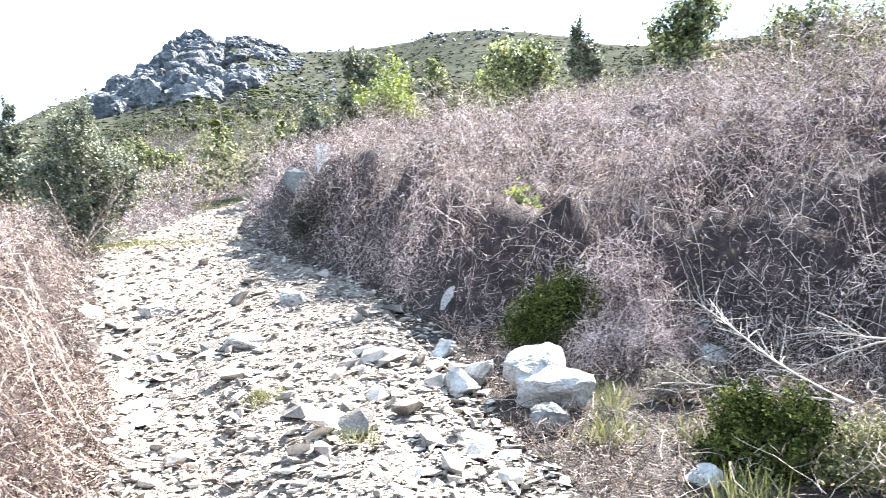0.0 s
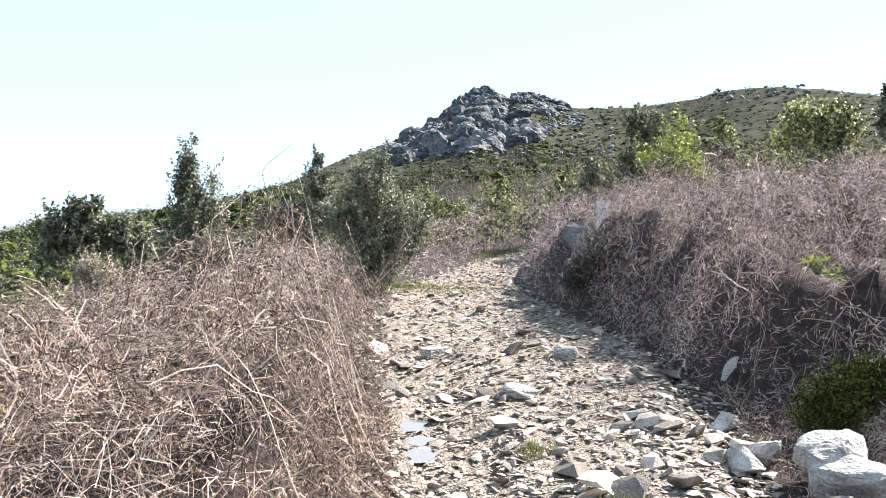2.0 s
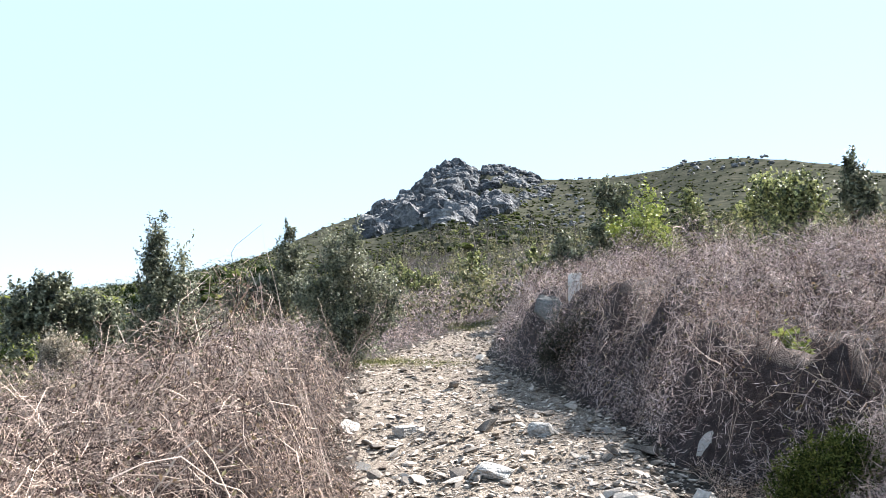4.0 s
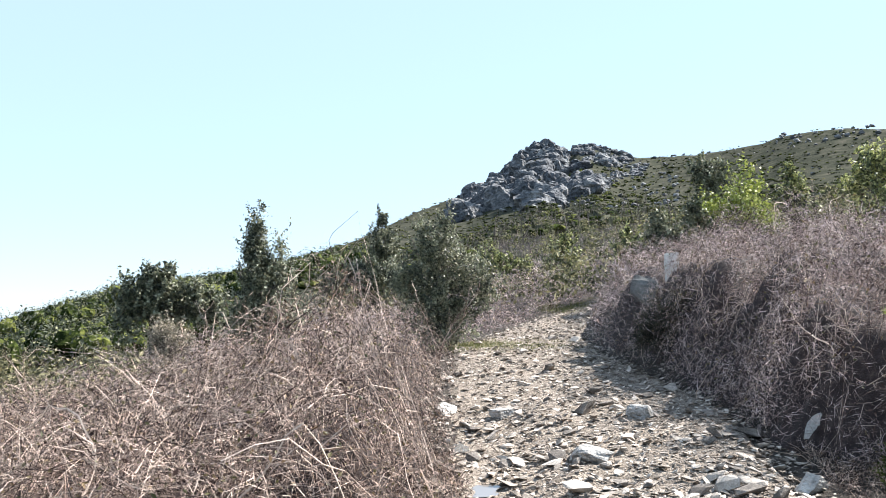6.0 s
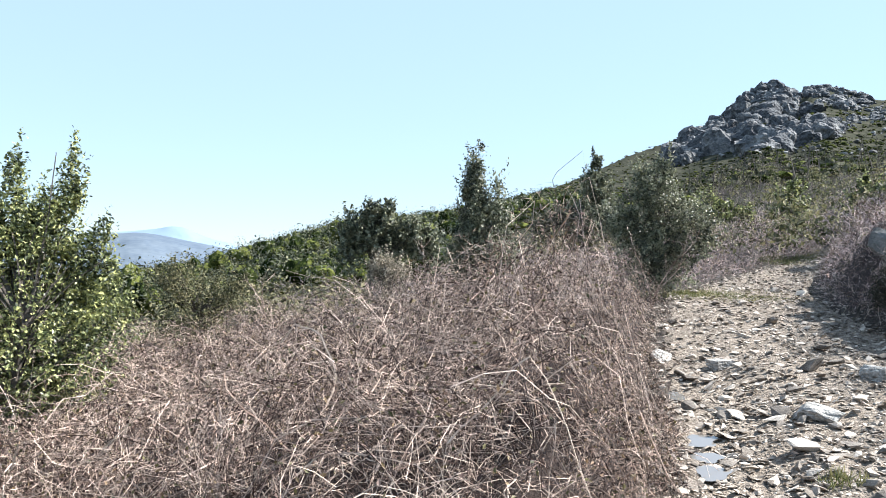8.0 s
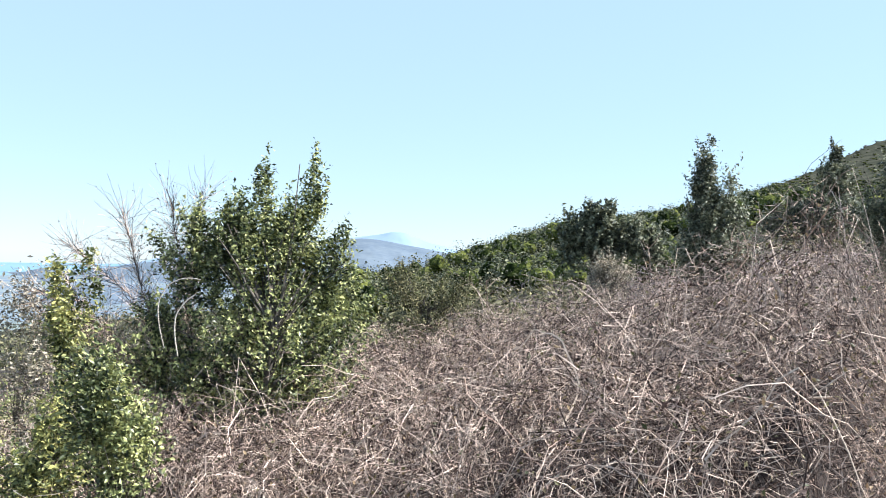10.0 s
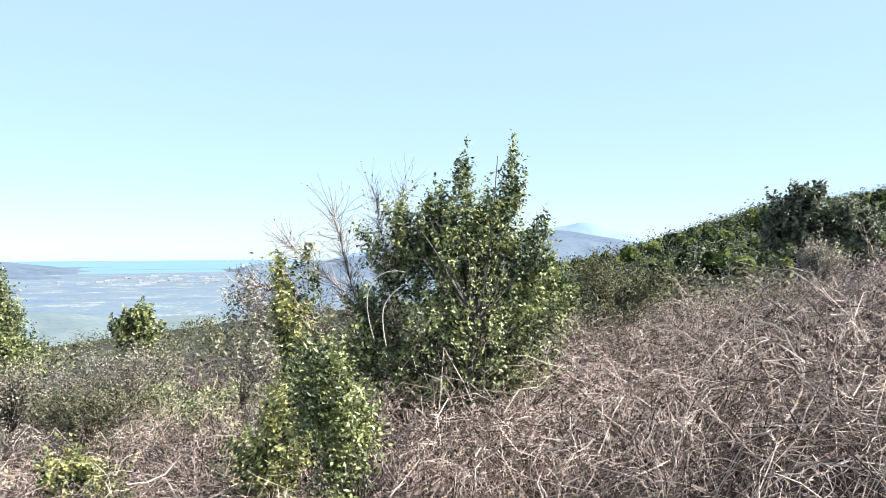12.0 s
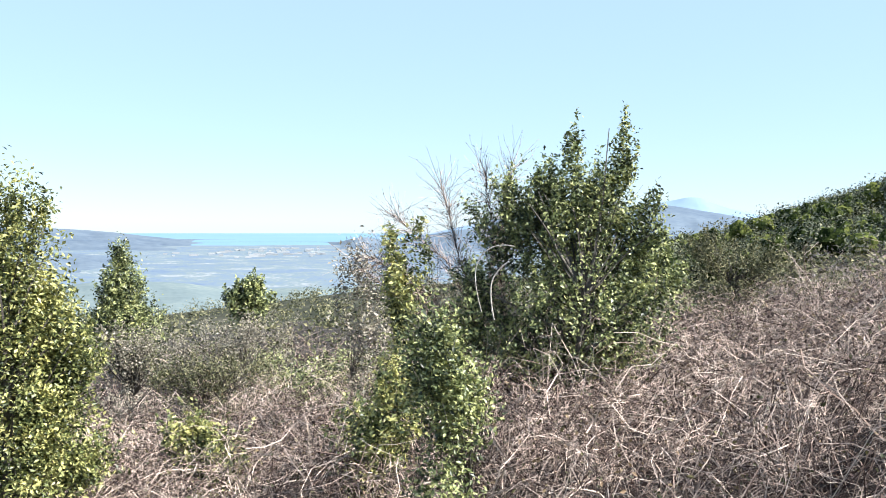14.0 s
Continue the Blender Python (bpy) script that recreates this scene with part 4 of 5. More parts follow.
leafy("heath_shrub", "silvery heath shrub among green scrub", -5.67, 14.50, 22,
      [(-0.05, 0, 1.41, 0.35, 0.32, 0.22, 2), (0.24, 0, 1.31, 0.25, 0.23, 0.2, 1), (-0.29, 0, 1.31, 0.18, 0.16, 0.18, 0.5)],
      5000, 0.045, GREY_LEAF, 94, category="shrub", upright=1.5)
leafy("broom_shrub", "yellowish green shrub on the slope", -6.77, 10.46, 33,
      [(-0.0, 0, 1.04, 0.6, 0.54, 0.26, 3), (-0.49, 0, 1.12, 0.4, 0.36, 0.28, 2), (0.35, 0, 1.04, 0.32, 0.29, 0.28, 1.5), (-0.35, 0, 1.34, 0.23, 0.2, 0.16, 0.7)],
      10000, 0.04, OLIVE_SCRUB, 95, category="shrub")
leafy("green_shrub", "bright green shrub behind the track bend", 0.00, 26.00, 0,
      [(-0.0, 0, 3.13, 0.59, 0.53, 0.47, 2), (-0.49, 0, 3.38, 0.5, 0.45, 0.37, 1), (0.48, 0, 3.05, 0.42, 0.38, 0.42, 1)],
      4500, 0.1, OAK_LEAF, 96, category="shrub")
leafy("green_shrub", "pointed green shrub behind the track bend", 1.95, 27.94, -4,
      [(-0.01, 0, 3.59, 0.58, 0.52, 0.69, 3), (-0.42, 0, 3.33, 0.4, 0.36, 0.5, 1), (-0.01, 0, 4.06, 0.18, 0.16, 0.25, 0.3)],
      4500, 0.11, OAK_LEAF, 97, category="shrub")
leafy("green_shrub", "green shrub above the track bend", 3.08, 21.80, -8,
      [(-0.0, 0, 3.14, 0.54, 0.48, 0.45, 3), (-0.07, 0, 3.61, 0.17, 0.15, 0.25, 0.3), (0.37, 0, 3.07, 0.35, 0.32, 0.4, 1)],
      4500, 0.09, OAK_LEAF, 98, category="shrub")
leafy("oak_tree", "young dark oak above the concrete block", 3.53, 19.70, -10,
      [(-0.06, 0, 3.34, 0.39, 0.35, 0.49, 3), (-0.12, 0, 3.71, 0.13, 0.12, 0.21, 0.3), (0.33, 0, 3.16, 0.28, 0.25, 0.39, 1)],
      4500, 0.085, DARK_LEAF, 99)
leafy("dark_heath_bush", "dark shaded heath bush at the track bend", 2.02, 10.95, -9,
      [(-0.05, 0, 1.45, 0.34, 0.3, 0.3, 3), (0.2, 0, 1.62, 0.27, 0.25, 0.26, 2), (-0.25, 0, 1.3, 0.2, 0.18, 0.2, 1)],
      9000, 0.03, DULL_HEATH, 100, category="shrub", upright=0.9, clump=0.06)
leafy("laurel_sprig", "bright yellow-green leafy sprig in the brambles", 3.14, 7.08, -23,
      [(-0.04, -0.1, 1.52, 0.09, 0.07, 0.08, 1), (0.06, -0.1, 1.36, 0.12, 0.1, 0.12, 2), (-0.1, -0.1, 1.38, 0.06, 0.05, 0.07, 0.5)],
      760, 0.07, YOUNG_LEAF, 101, category="sprig", trunk=0.008, clump=0.05, per=6)
leafy("ivy_bush", "green leafy growth at the path edge", -2.74, 2.05, 52,
      [(-0.0, 0, 0.93, 0.19, 0.17, 0.13, 3), (0.07, 0, 0.83, 0.13, 0.11, 0.08, 1.5), (-0.02, 0, 1.09, 0.13, 0.11, 0.11, 1.5)],
      11000, 0.024, OAK_LEAF, 102, category="shrub", trunk=0.015, clump=0.05)


def twiggy(name, label, x, y, z, ways, n, long, thick, seed, material, category, spread=0.35, droop=0.0, curl=0.18, specks=0):
    """Bare wood: a few main stems, each its own part, and fine twigs off them."""
    rng = np.random.default_rng(seed)
    ob = new(name)
    ob.location = (x, y, z)
    tagged(ob, label, category)
    lines = []
    for w in ways:
        v, f, line = canes(rng, np.array([[0.0, 0, 0]]), np.array([w]), np.array([np.linalg.norm(w)]), thick, 9, droop, curl, 0.25, 5)
        bits("stem", ob, v, f, material, smooth=True)
        lines.append(line[0])
    lines = np.array(lines)
    k, t = rng.integers(0, len(ways), n), rng.uniform(0.25, 1, n)
    fl = t * 9
    i = np.minimum(fl.astype(int), 8)
    root = lines[k, i] + (lines[k, i + 1] - lines[k, i]) * (fl - i)[:, None]
    go = unit(lines[k, i + 1] - lines[k, i]) + rng.normal(0, spread * 2.2, (n, 3))
    v, f, ends = canes(rng, root, go, long * rng.uniform(0.3, 1.1, n), thick * 0.28, 5, droop, curl * 1.1, 0.4, 3)
    tagged(bits("twig", ob, v, f, material), kind="stuff")
    if specks:
        at = ends[rng.integers(0, n, specks), rng.integers(2, 6, specks)] + rng.normal(0, 0.006, (specks, 3))
        v, f = leaves(rng, at, rng.normal(0, 1, (specks, 3)), rng.uniform(0.008, 0.02, specks))
        tagged(bits("withered_leaf", ob, v, f, DEAD_LEAF), kind="stuff")
    return ob


twiggy("bare_shrub", "leafless grey shrub with fine upswept twigs", -4.62, 4.25, 0.3, [(-0.44, -0.62, 1.5), (-0.38, -0.52, 1.62), (-0.25, -0.36, 1.6), (-0.15, -0.26, 1.43), (-0.4, -0.56, 1.3), (-0.5, -0.7, 1.4), (-0.56, -0.78, 1.15), (-0.3, -0.44, 1.45), (-0.42, -0.6, 1.4), (-0.34, -0.5, 1.2)], 3600, 0.3, 0.005, 111, DRY_TWIG, "shrub", 0.3, curl=0.17, specks=1800)
twiggy("dead_branch", "bleached bare fallen branch on the verge", 2.82, 2.89, 0.61, [(0.07, 1.62, 0.13)], 46, 0.34, 0.007, 113, DEAD_WOOD, "branch", 0.22, curl=0.06)
twiggy("dead_branch", "bleached thin dry branch among the verge shrubs", 3.20, 3.01, 0.82, [(-0.01, 0.80, -0.08), (-0.18, 0.30, -0.02)], 40, 0.28, 0.006, 115, DEAD_WOOD, "branch", 0.25, curl=0.08)
twiggy("dead_branch", "thin bleached branch low on the verge", 2.80, 2.97, 0.61, [(-0.29, 0.77, -0.06)], 26, 0.2, 0.005, 116, DEAD_WOOD, "branch", 0.25, curl=0.06)
for x, y, k in ((-0.9, 12.2, 0), (-3.6, 11.6, 1), (-5.2, 9.5, 2), (-6.5, 8.0, 3)):
    tagged(twiggy("bare_sapling", "thin leafless grey sapling in the brambles", x, y, float(height(x, y)), [(0.05, 0.02, 1.35), (0.2, 0.1, 1.15), (-0.2, 0.05, 1.2)], 60, 0.35, 0.009, 117 + k, DRY_CANE, "sapling"), group="bare saplings in the brambles")


def arc(name, label, points, radius, material):
    c = bpy.data.curves.new(name, "CURVE")
    c.dimensions, c.bevel_depth, c.bevel_resolution = "3D", radius, 1
    s = c.splines.new("NURBS")
    s.points.add(len(points) - 1)
    for p, q in zip(s.points, points):
        p.co = (*q, 1)
    s.use_endpoint_u, s.order_u = True, 3
    ob = new(name, c)
    c.materials.append(material)
    return tagged(ob, label, "cane")


arc("dead_cane", "pale dead bramble cane arching before a bush", [(-4.21, 3.57, 1.0), (-4.25, 3.53, 1.2), (-4.22, 3.57, 1.36), (-4.14, 3.66, 1.42), (-4.08, 3.72, 1.40)], 0.0035, DEAD_WOOD)
arc("dead_cane", "pale bent dead cane before a bush", [(-4.15, 3.62, 0.95), (-4.19, 3.6, 1.15), (-4.14, 3.66, 1.28), (-4.10, 3.70, 1.31)], 0.004, DEAD_WOOD)

# ---- the concrete block and rocks at the bend ----


def concrete_block(x, y, z):
    bm = bmesh.new()
    bmesh.ops.create_cube(bm, size=1)
    for v in bm.verts:
        v.co = Vector((v.co.x * 0.15, v.co.y * 0.17, v.co.z * 0.74))
        if v.co.z > 0 and v.co.x < 0:
            v.co.z -= 0.02
    bmesh.ops.subdivide_edges(bm, edges=bm.edges[:], cuts=3, use_grid_fill=True)
    for v in bm.verts:
        v.co += Vector((noise.noise(v.co * 9), noise.noise(v.co * 9 + Vector((4, 0, 0))), noise.noise(v.co * 9 + Vector((0, 4, 0))))) * 0.012
    bmesh.ops.bevel(bm, geom=[e for e in bm.edges if e.calc_face_angle(0) > 0.9], offset=0.012, segments=2, affect="EDGES")
    me = bpy.data.meshes.new("concrete_block")
    bm.to_mesh(me)
    bm.free()
    me.materials.append(CONCRETE)
    ob = new("concrete_block", me)
    ob.matrix_world = pose(x, y, z, 1, 0, 12)
    return tagged(ob, "whitish weathered concrete marker block on the bank", "marker")


concrete_block(2.37, 12.5, 2.1)
put_rock("bank_rock", "grey lichen-covered rock beside the concrete marker", 83, 2.06, 12.62, (0.66, 0.5, 0.5), 0.1, 30, (0, 14), material=CRAG_NEAR, z=1.68, cuts=16)

# ---- rocks near the track ----


def tier(bm, seed, size, spot, skew):
    """A squarish broken lump with worn edges, added to bm."""
    got = bmesh.ops.create_icosphere(bm, subdivisions=5, radius=1)["verts"]
    off = Vector((seed, 3.1, 7.7))
    rng = np.random.default_rng(seed)
    cuts = [(Vector(unit(rng.normal(0, 1, 3))), rng.uniform(0.66, 0.92)) for _ in range(16)]
    for v in got:
        p = Vector([math.copysign(abs(c) ** 0.55, c) for c in v.co])
        for nrm, d in cuts:
            p -= nrm * max(0.0, p.dot(nrm) - d) * 0.97
        p = Vector((p.x * (1 + skew[0] * p.z), p.y * (1 + skew[1] * p.x), p.z * (1 + skew[2] * p.x)))
        p *= 1 + 0.10 * noise.noise(p * 1.4 + off) + 0.05 * noise.noise(p * 3.7 + off) + 0.03 * noise.noise(p * 9 + off)
        v.co = Vector((p.x * size[0], p.y * size[1], p.z * size[2])) * 0.5 + Vector(spot)


def two_tier_boulder(x, y):
    bm = bmesh.new()
    tier(bm, 5, (0.54, 0.42, 0.29), (0.03, -0.05, 0.10), (-0.12, 0.12, -0.08))
    tier(bm, 9, (0.38, 0.39, 0.33), (-0.055, 0.08, 0.16), (-0.2, 0.1, 0.1))
    me = bpy.data.meshes.new("boulder")
    bm.to_mesh(me)
    bm.free()
    me.materials.append(BOULDER)
    ob = new("boulder", me)
    ob.matrix_world = pose(x, y, float(height(x, y)) - 0.02, 3, -4, -24)
    return tagged(ob, "large pale two-tiered boulder at the track's edge", "rock")


two_tier_boulder(2.17, 4.5)
put_rock("boulder", "small brownish rock below the large boulder", 82, 2.0, 4.1, (0.2, 0.17, 0.15), 0.2, 50, material=CRAG_NEAR)
put_rock("boulder", "pale flat-faced rock half buried in the bank", 85, 2.42, 6.95, (0.28, 0.2, 0.3), 0.15, 10, (12, 0), cuts=12)
put_rock("boulder", "grey triangular rock beside the track", 86, 1.95, 5.75, (0.2, 0.16, 0.13), 0.2, 35, cuts=12)
put_rock("boulder", "grey rock on the shaded verge", 87, 1.80, 4.9, (0.2, 0.18, 0.17), 0.2, 75, cuts=12)
put_rock("boulder", "grey flat rock leaning near the boulder", 88, 1.96, 5.0, (0.18, 0.12, 0.22), 0.2, 15, (20, 15), cuts=12)
put_rock("boulder", "pale rounded rock on the verge", 89, 3.78, 5.3, (0.42, 0.3, 0.36), 0.1, 20, cuts=15)
put_rock("boulder", "pale rock low in the verge grass", 90, 2.3, 3.2, (0.15, 0.12, 0.09), 0.3, 60)
put_rock("boulder", "pale small rock on the verge", 91, 3.55, 4.95, (0.16, 0.13, 0.16), 0.2, 10)
put_rock("boulder", "angular stone on the open track", 93, 1.27, 8.05, (0.26, 0.2, 0.16), 0.2, 40, cuts=12)
put_rock("boulder", "pale flat slab on the open track", 94, 0.66, 6.5, (0.36, 0.28, 0.13), 0.3, -20, cuts=13)
put_rock("boulder", "pale stone on the open track", 95, 0.0, 8.5, (0.24, 0.18, 0.12), 0.2, 15, cuts=12)
put_rock("boulder", "pale stone at the bramble edge", 96, -0.55, 8.5, (0.24, 0.18, 0.14), 0.2, 65, cuts=12)


POOLS = [(-0.14, 6.02, 0.16, 0.16, 20), (-0.05, 5.56, 0.1, 0.11, -10), (-0.01, 5.2, 0.1, 0.15, 15), (-0.34, 7.1, 0.1, 0.16, 0)]


def dry(x, y):
    return all(math.hypot((x - px) / a, (y - py) / b) > 1.0 for px, py, a, b, _ in POOLS)


def puddle(x, y, a, b, turn):
    rng = np.random.default_rng(int(abs(x * 100) + y * 100))
    bm = bmesh.new()
    ring = []
    for k in range(28):
        t = 2 * math.pi * k / 28
        r = 1 + 0.16 * math.sin(3 * t + x * 9) + 0.1 * math.sin(5 * t + y * 7)
        ring.append(bm.verts.new((a * r * math.cos(t), b * r * math.sin(t), 0)))
    bm.faces.new(ring)
    me = bpy.data.meshes.new("puddle")
    bm.to_mesh(me)
    bm.free()
    me.materials.append(WATER)
    ob = new("puddle", me)
    ob.matrix_world = pose(x, y, float(road_height(np.array(x), np.array(y))) + 0.012, 3.5, 0, 0)
    return tagged(ob, "shallow puddle reflecting the sky in the rut", "puddle", "puddles in the rut")


for spot in POOLS:
    puddle(*spot)

# ---- grass ----


def grass(name, label, x, y, across, n, tall, seed, material, category="grass"):
    rng = np.random.default_rng(seed)
    ob = plant(name, label, category, x, y)
    s = rng.normal(0, across, (n, 2))
    low = ob.matrix_world.translation.z
    on = road_side(s[:, 0] + x, s[:, 1] + y) < 0
    z = np.where(on, road_height(s[:, 0] + x, s[:, 1] + y), height(s[:, 0] + x, s[:, 1] + y)) - low
    v, f = blades(rng, np.stack([s[:, 0], s[:, 1], z], -1), rng.normal(0, 0.45, (n, 3)) + [0, 0, 1.0], tall * rng.uniform(0.4, 1.2, n), 0.005, 0.12)
    tagged(bits("blade", ob, v, f, material), kind="stuff")
    return ob


grass("grass_tuft", "small green grass tuft on the stony track", 0.65, 5.1, 0.06, 140, 0.09, 131, GRASS_LEAF)
grass("grass_tuft", "small dry grass tuft on the stony track", 1.02, 4.2, 0.06, 120, 0.08, 132, GRASS_LEAF)
grass("grass_tuft", "dry yellow grass tuft beside the boulder", 2.4, 4.2, 0.045, 90, 0.22, 133, GRASS_LEAF)
grass("grass_tuft", "yellowish grass tuft on the verge", 2.15, 3.75, 0.07, 160, 0.18, 134, GRASS_LEAF)
grass("grass_tuft", "green grass tuft on the verge", 2.3, 2.9, 0.06, 160, 0.2, 135, GRASS_LEAF)
grass("grass_mound", "dry yellowish grass mound on the bank", 5.0, 6.05, 0.35, 3800, 0.26, 141, GRASS_LEAF)
grass("grass_tuft", "dry grass tuft on the verge", 2.55, 3.6, 0.07, 120, 0.16, 136, GRASS_LEAF)
grass("grass_tuft", "short green grass beside the bend of the track", -0.55, 13.9, 0.35, 2600, 0.07, 137, GRASS_LEAF)
grass("grass_tuft", "short green grass on the far verge", 1.2, 20.4, 0.5, 2600, 0.09, 138, GRASS_LEAF)
grass("grass_tuft", "patchy grass strip across the track", 0.4, 13.8, 0.35, 1500, 0.04, 139, GRASS_LEAF)
grass("grass_tuft", "pale mossy grass on the sunny bank", 4.4, 6.1, 0.3, 2200, 0.07, 140, GRASS_LEAF)

# ---- far growth ----


def scatter(rng, turns, fars, n, keep=None, power=1.0):
    got = np.zeros((0, 2))
    while len(got) < n:
        t = np.radians(rng.uniform(*turns, 3 * n))
        r = fars[0] * (fars[1] / fars[0]) ** (rng.uniform(0, 1, 3 * n) ** power)
        c = np.stack([-np.sin(t) * r, np.cos(t) * r], -1)
        edge = np.interp(np.degrees(t), EDGE_TURN, EDGE_FAR)
        ok = r < edge * 1.02
        if keep is not None:
            ok &= keep(c[:, 0], c[:, 1])
        got = np.concatenate([got, c[ok]])
    return got[:n]


def clumps(name, label, spots, tall, wide, per, leaf, material, seed, category, lift=0.0, heart=0):
    """Many shrubs or trees far off: each a lumpy crown of leaf sprays."""
    rng = np.random.default_rng(seed)
    n = len(spots)
    base = np.stack([spots[:, 0], spots[:, 1], height(spots[:, 0], spots[:, 1])], -1)
    tall, wide = np.broadcast_to(tall, n), np.broadcast_to(wide, n)
    lobes = rng.normal(0, 1, (n, 4, 3)).clip(-1.3, 1.3) * [0.45, 0.45, 0.25]
    which = rng.integers(0, 4, (n, per))
    d = unit(rng.normal(0, 1, (n, per, 3))) * rng.uniform(0.55, 1, (n, per, 1)) * 0.55
    p = np.take_along_axis(lobes, which[..., None].repeat(3, 2), 1) + d
    p = base[:, None] + p * np.stack([wide, wide, tall * 0.5], -1)[:, None] + np.stack([0 * tall, 0 * tall, tall * (0.42 + lift)], -1)[:, None]
    p = p.reshape(-1, 3)
    org = base.mean(0)
    v, f = leaves(rng, p - org, rng.normal(0, 0.35, p.shape) + unit(d).reshape(-1, 3) + [0, 0, 0.3], np.repeat(wide, per) * leaf * rng.uniform(0.6, 1.3, len(p)))
    # heart: added dark ball, its colour standing in for shade inside each crown
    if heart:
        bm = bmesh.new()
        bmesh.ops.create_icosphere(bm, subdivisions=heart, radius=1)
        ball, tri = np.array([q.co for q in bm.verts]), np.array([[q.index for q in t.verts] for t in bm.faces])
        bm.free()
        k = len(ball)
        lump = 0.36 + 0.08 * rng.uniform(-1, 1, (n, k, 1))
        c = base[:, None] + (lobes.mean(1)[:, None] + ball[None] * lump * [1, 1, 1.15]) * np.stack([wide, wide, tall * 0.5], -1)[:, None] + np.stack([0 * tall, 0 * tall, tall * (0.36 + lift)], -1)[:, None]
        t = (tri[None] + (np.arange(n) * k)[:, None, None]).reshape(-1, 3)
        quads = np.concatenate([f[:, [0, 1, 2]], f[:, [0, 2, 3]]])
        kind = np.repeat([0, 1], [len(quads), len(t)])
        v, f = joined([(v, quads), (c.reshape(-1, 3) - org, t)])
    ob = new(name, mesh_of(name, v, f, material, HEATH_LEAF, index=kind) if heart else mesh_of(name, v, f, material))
    ob.location = org
    return tagged(ob, label, category, kind="stuff")


def on_hill(turn, rise):
    """The place on the land seen in that direction from the track."""
    r = np.linspace(25, np.interp(turn, EDGE_TURN, EDGE_FAR), 500)
    b = radians(turn)
    x, y = -math.sin(b) * r, math.cos(b) * r
    el = np.degrees(np.arctan2(height(x, y) - EYE, r))
    k = int(np.argmax(el >= rise)) if (el >= rise).any() else 499
    return float(x[k]), float(y[k]), float(height(x[k], y[k]))


def brush(name, label, spots, per, tall, thick, material, seed):
    """Leafless shrubs far off: sheaves of upright bare twigs."""
    rng = np.random.default_rng(seed)
    n = len(spots)
    base = np.stack([spots[:, 0], spots[:, 1], height(spots[:, 0], spots[:, 1])], -1)
    org = base.mean(0)
    high = rng.uniform(*tall, (n, 1))
    far = np.hypot(spots[:, 0], spots[:, 1])[:, None] / 80
    root = base[:, None] + rng.normal(0, 0.55, (n, per, 3)) * [1, 1, 0.15] * high[..., None]
    way = rng.normal(0, 0.6, (n, per, 3)) + [0, 0, 0.8]
    v, f = blades(rng, root.reshape(-1, 3) - org, way.reshape(-1, 3), (high * rng.uniform(0.45, 1.1, (n, per))).ravel(), (thick * np.clip(far, 0.5, 2.5) * rng.uniform(0.6, 1.6, (n, per))).ravel(), 0.12)
    ob = new(name, mesh_of(name, v, f, material))
    ob.location = org
    return tagged(ob, label, "scrub", kind="stuff")


rng = np.random.default_rng(7)
s = scatter(rng, (-50, 13), (45, 525), 6500, power=0.5)
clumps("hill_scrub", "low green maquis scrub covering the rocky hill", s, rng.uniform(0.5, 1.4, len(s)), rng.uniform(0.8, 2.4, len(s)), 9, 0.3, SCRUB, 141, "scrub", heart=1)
s = scatter(rng, (-16, 12), (34, 210), 2600, power=0.8)
brush("hill_scrub", "grey mauve leafless scrub on the lower hill", s, 34, (0.35, 1.0), 0.016, MAUVE_SCRUB, 142)
s = scatter(rng, (-40, 12), (20, 75), 480, power=1.1)
clumps("hill_scrub", "green shrubs on the slope above the track", s, rng.uniform(0.8, 2.0, len(s)), rng.uniform(0.4, 0.85, len(s)), 95, 0.17, OLIVE_SCRUB, 143, "scrub")
s = scatter(rng, (9, 44), (60, 235), 850, lambda x, y: wave(x / 9, y / 9, 71, 2) > -0.4, 0.8)
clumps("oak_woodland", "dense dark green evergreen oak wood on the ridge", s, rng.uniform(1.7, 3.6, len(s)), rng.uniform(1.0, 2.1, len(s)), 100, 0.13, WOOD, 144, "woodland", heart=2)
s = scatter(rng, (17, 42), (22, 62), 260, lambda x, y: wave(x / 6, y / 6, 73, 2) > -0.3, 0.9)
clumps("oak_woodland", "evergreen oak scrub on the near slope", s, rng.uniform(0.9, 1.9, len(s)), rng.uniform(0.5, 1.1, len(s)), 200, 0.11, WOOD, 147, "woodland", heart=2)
s = scatter(rng, (22, 100), (13, 75), 750, power=0.9)
clumps("slope_scrub", "olive green maquis falling towards the valley", s, rng.uniform(0.5, 1.3, len(s)), rng.uniform(0.4, 0.8, len(s)), 60, 0.16, OLIVE_SCRUB, 145, "scrub")
s = scatter(rng, (36, 100), (9, 30), 160, power=0.9)
clumps("slope_scrub", "greyish heath on the valley slope", s, rng.uniform(0.5, 0.9, len(s)), rng.uniform(0.3, 0.6, len(s)), 150, 0.11, GREY_LEAF, 146, "scrub")

s = np.array([on_hill(rng.uniform(-18, 3), rng.uniform(7.0, 9.7))[:2] for _ in range(520)])
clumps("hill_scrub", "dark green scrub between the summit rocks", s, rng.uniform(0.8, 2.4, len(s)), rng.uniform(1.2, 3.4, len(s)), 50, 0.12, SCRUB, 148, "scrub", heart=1)

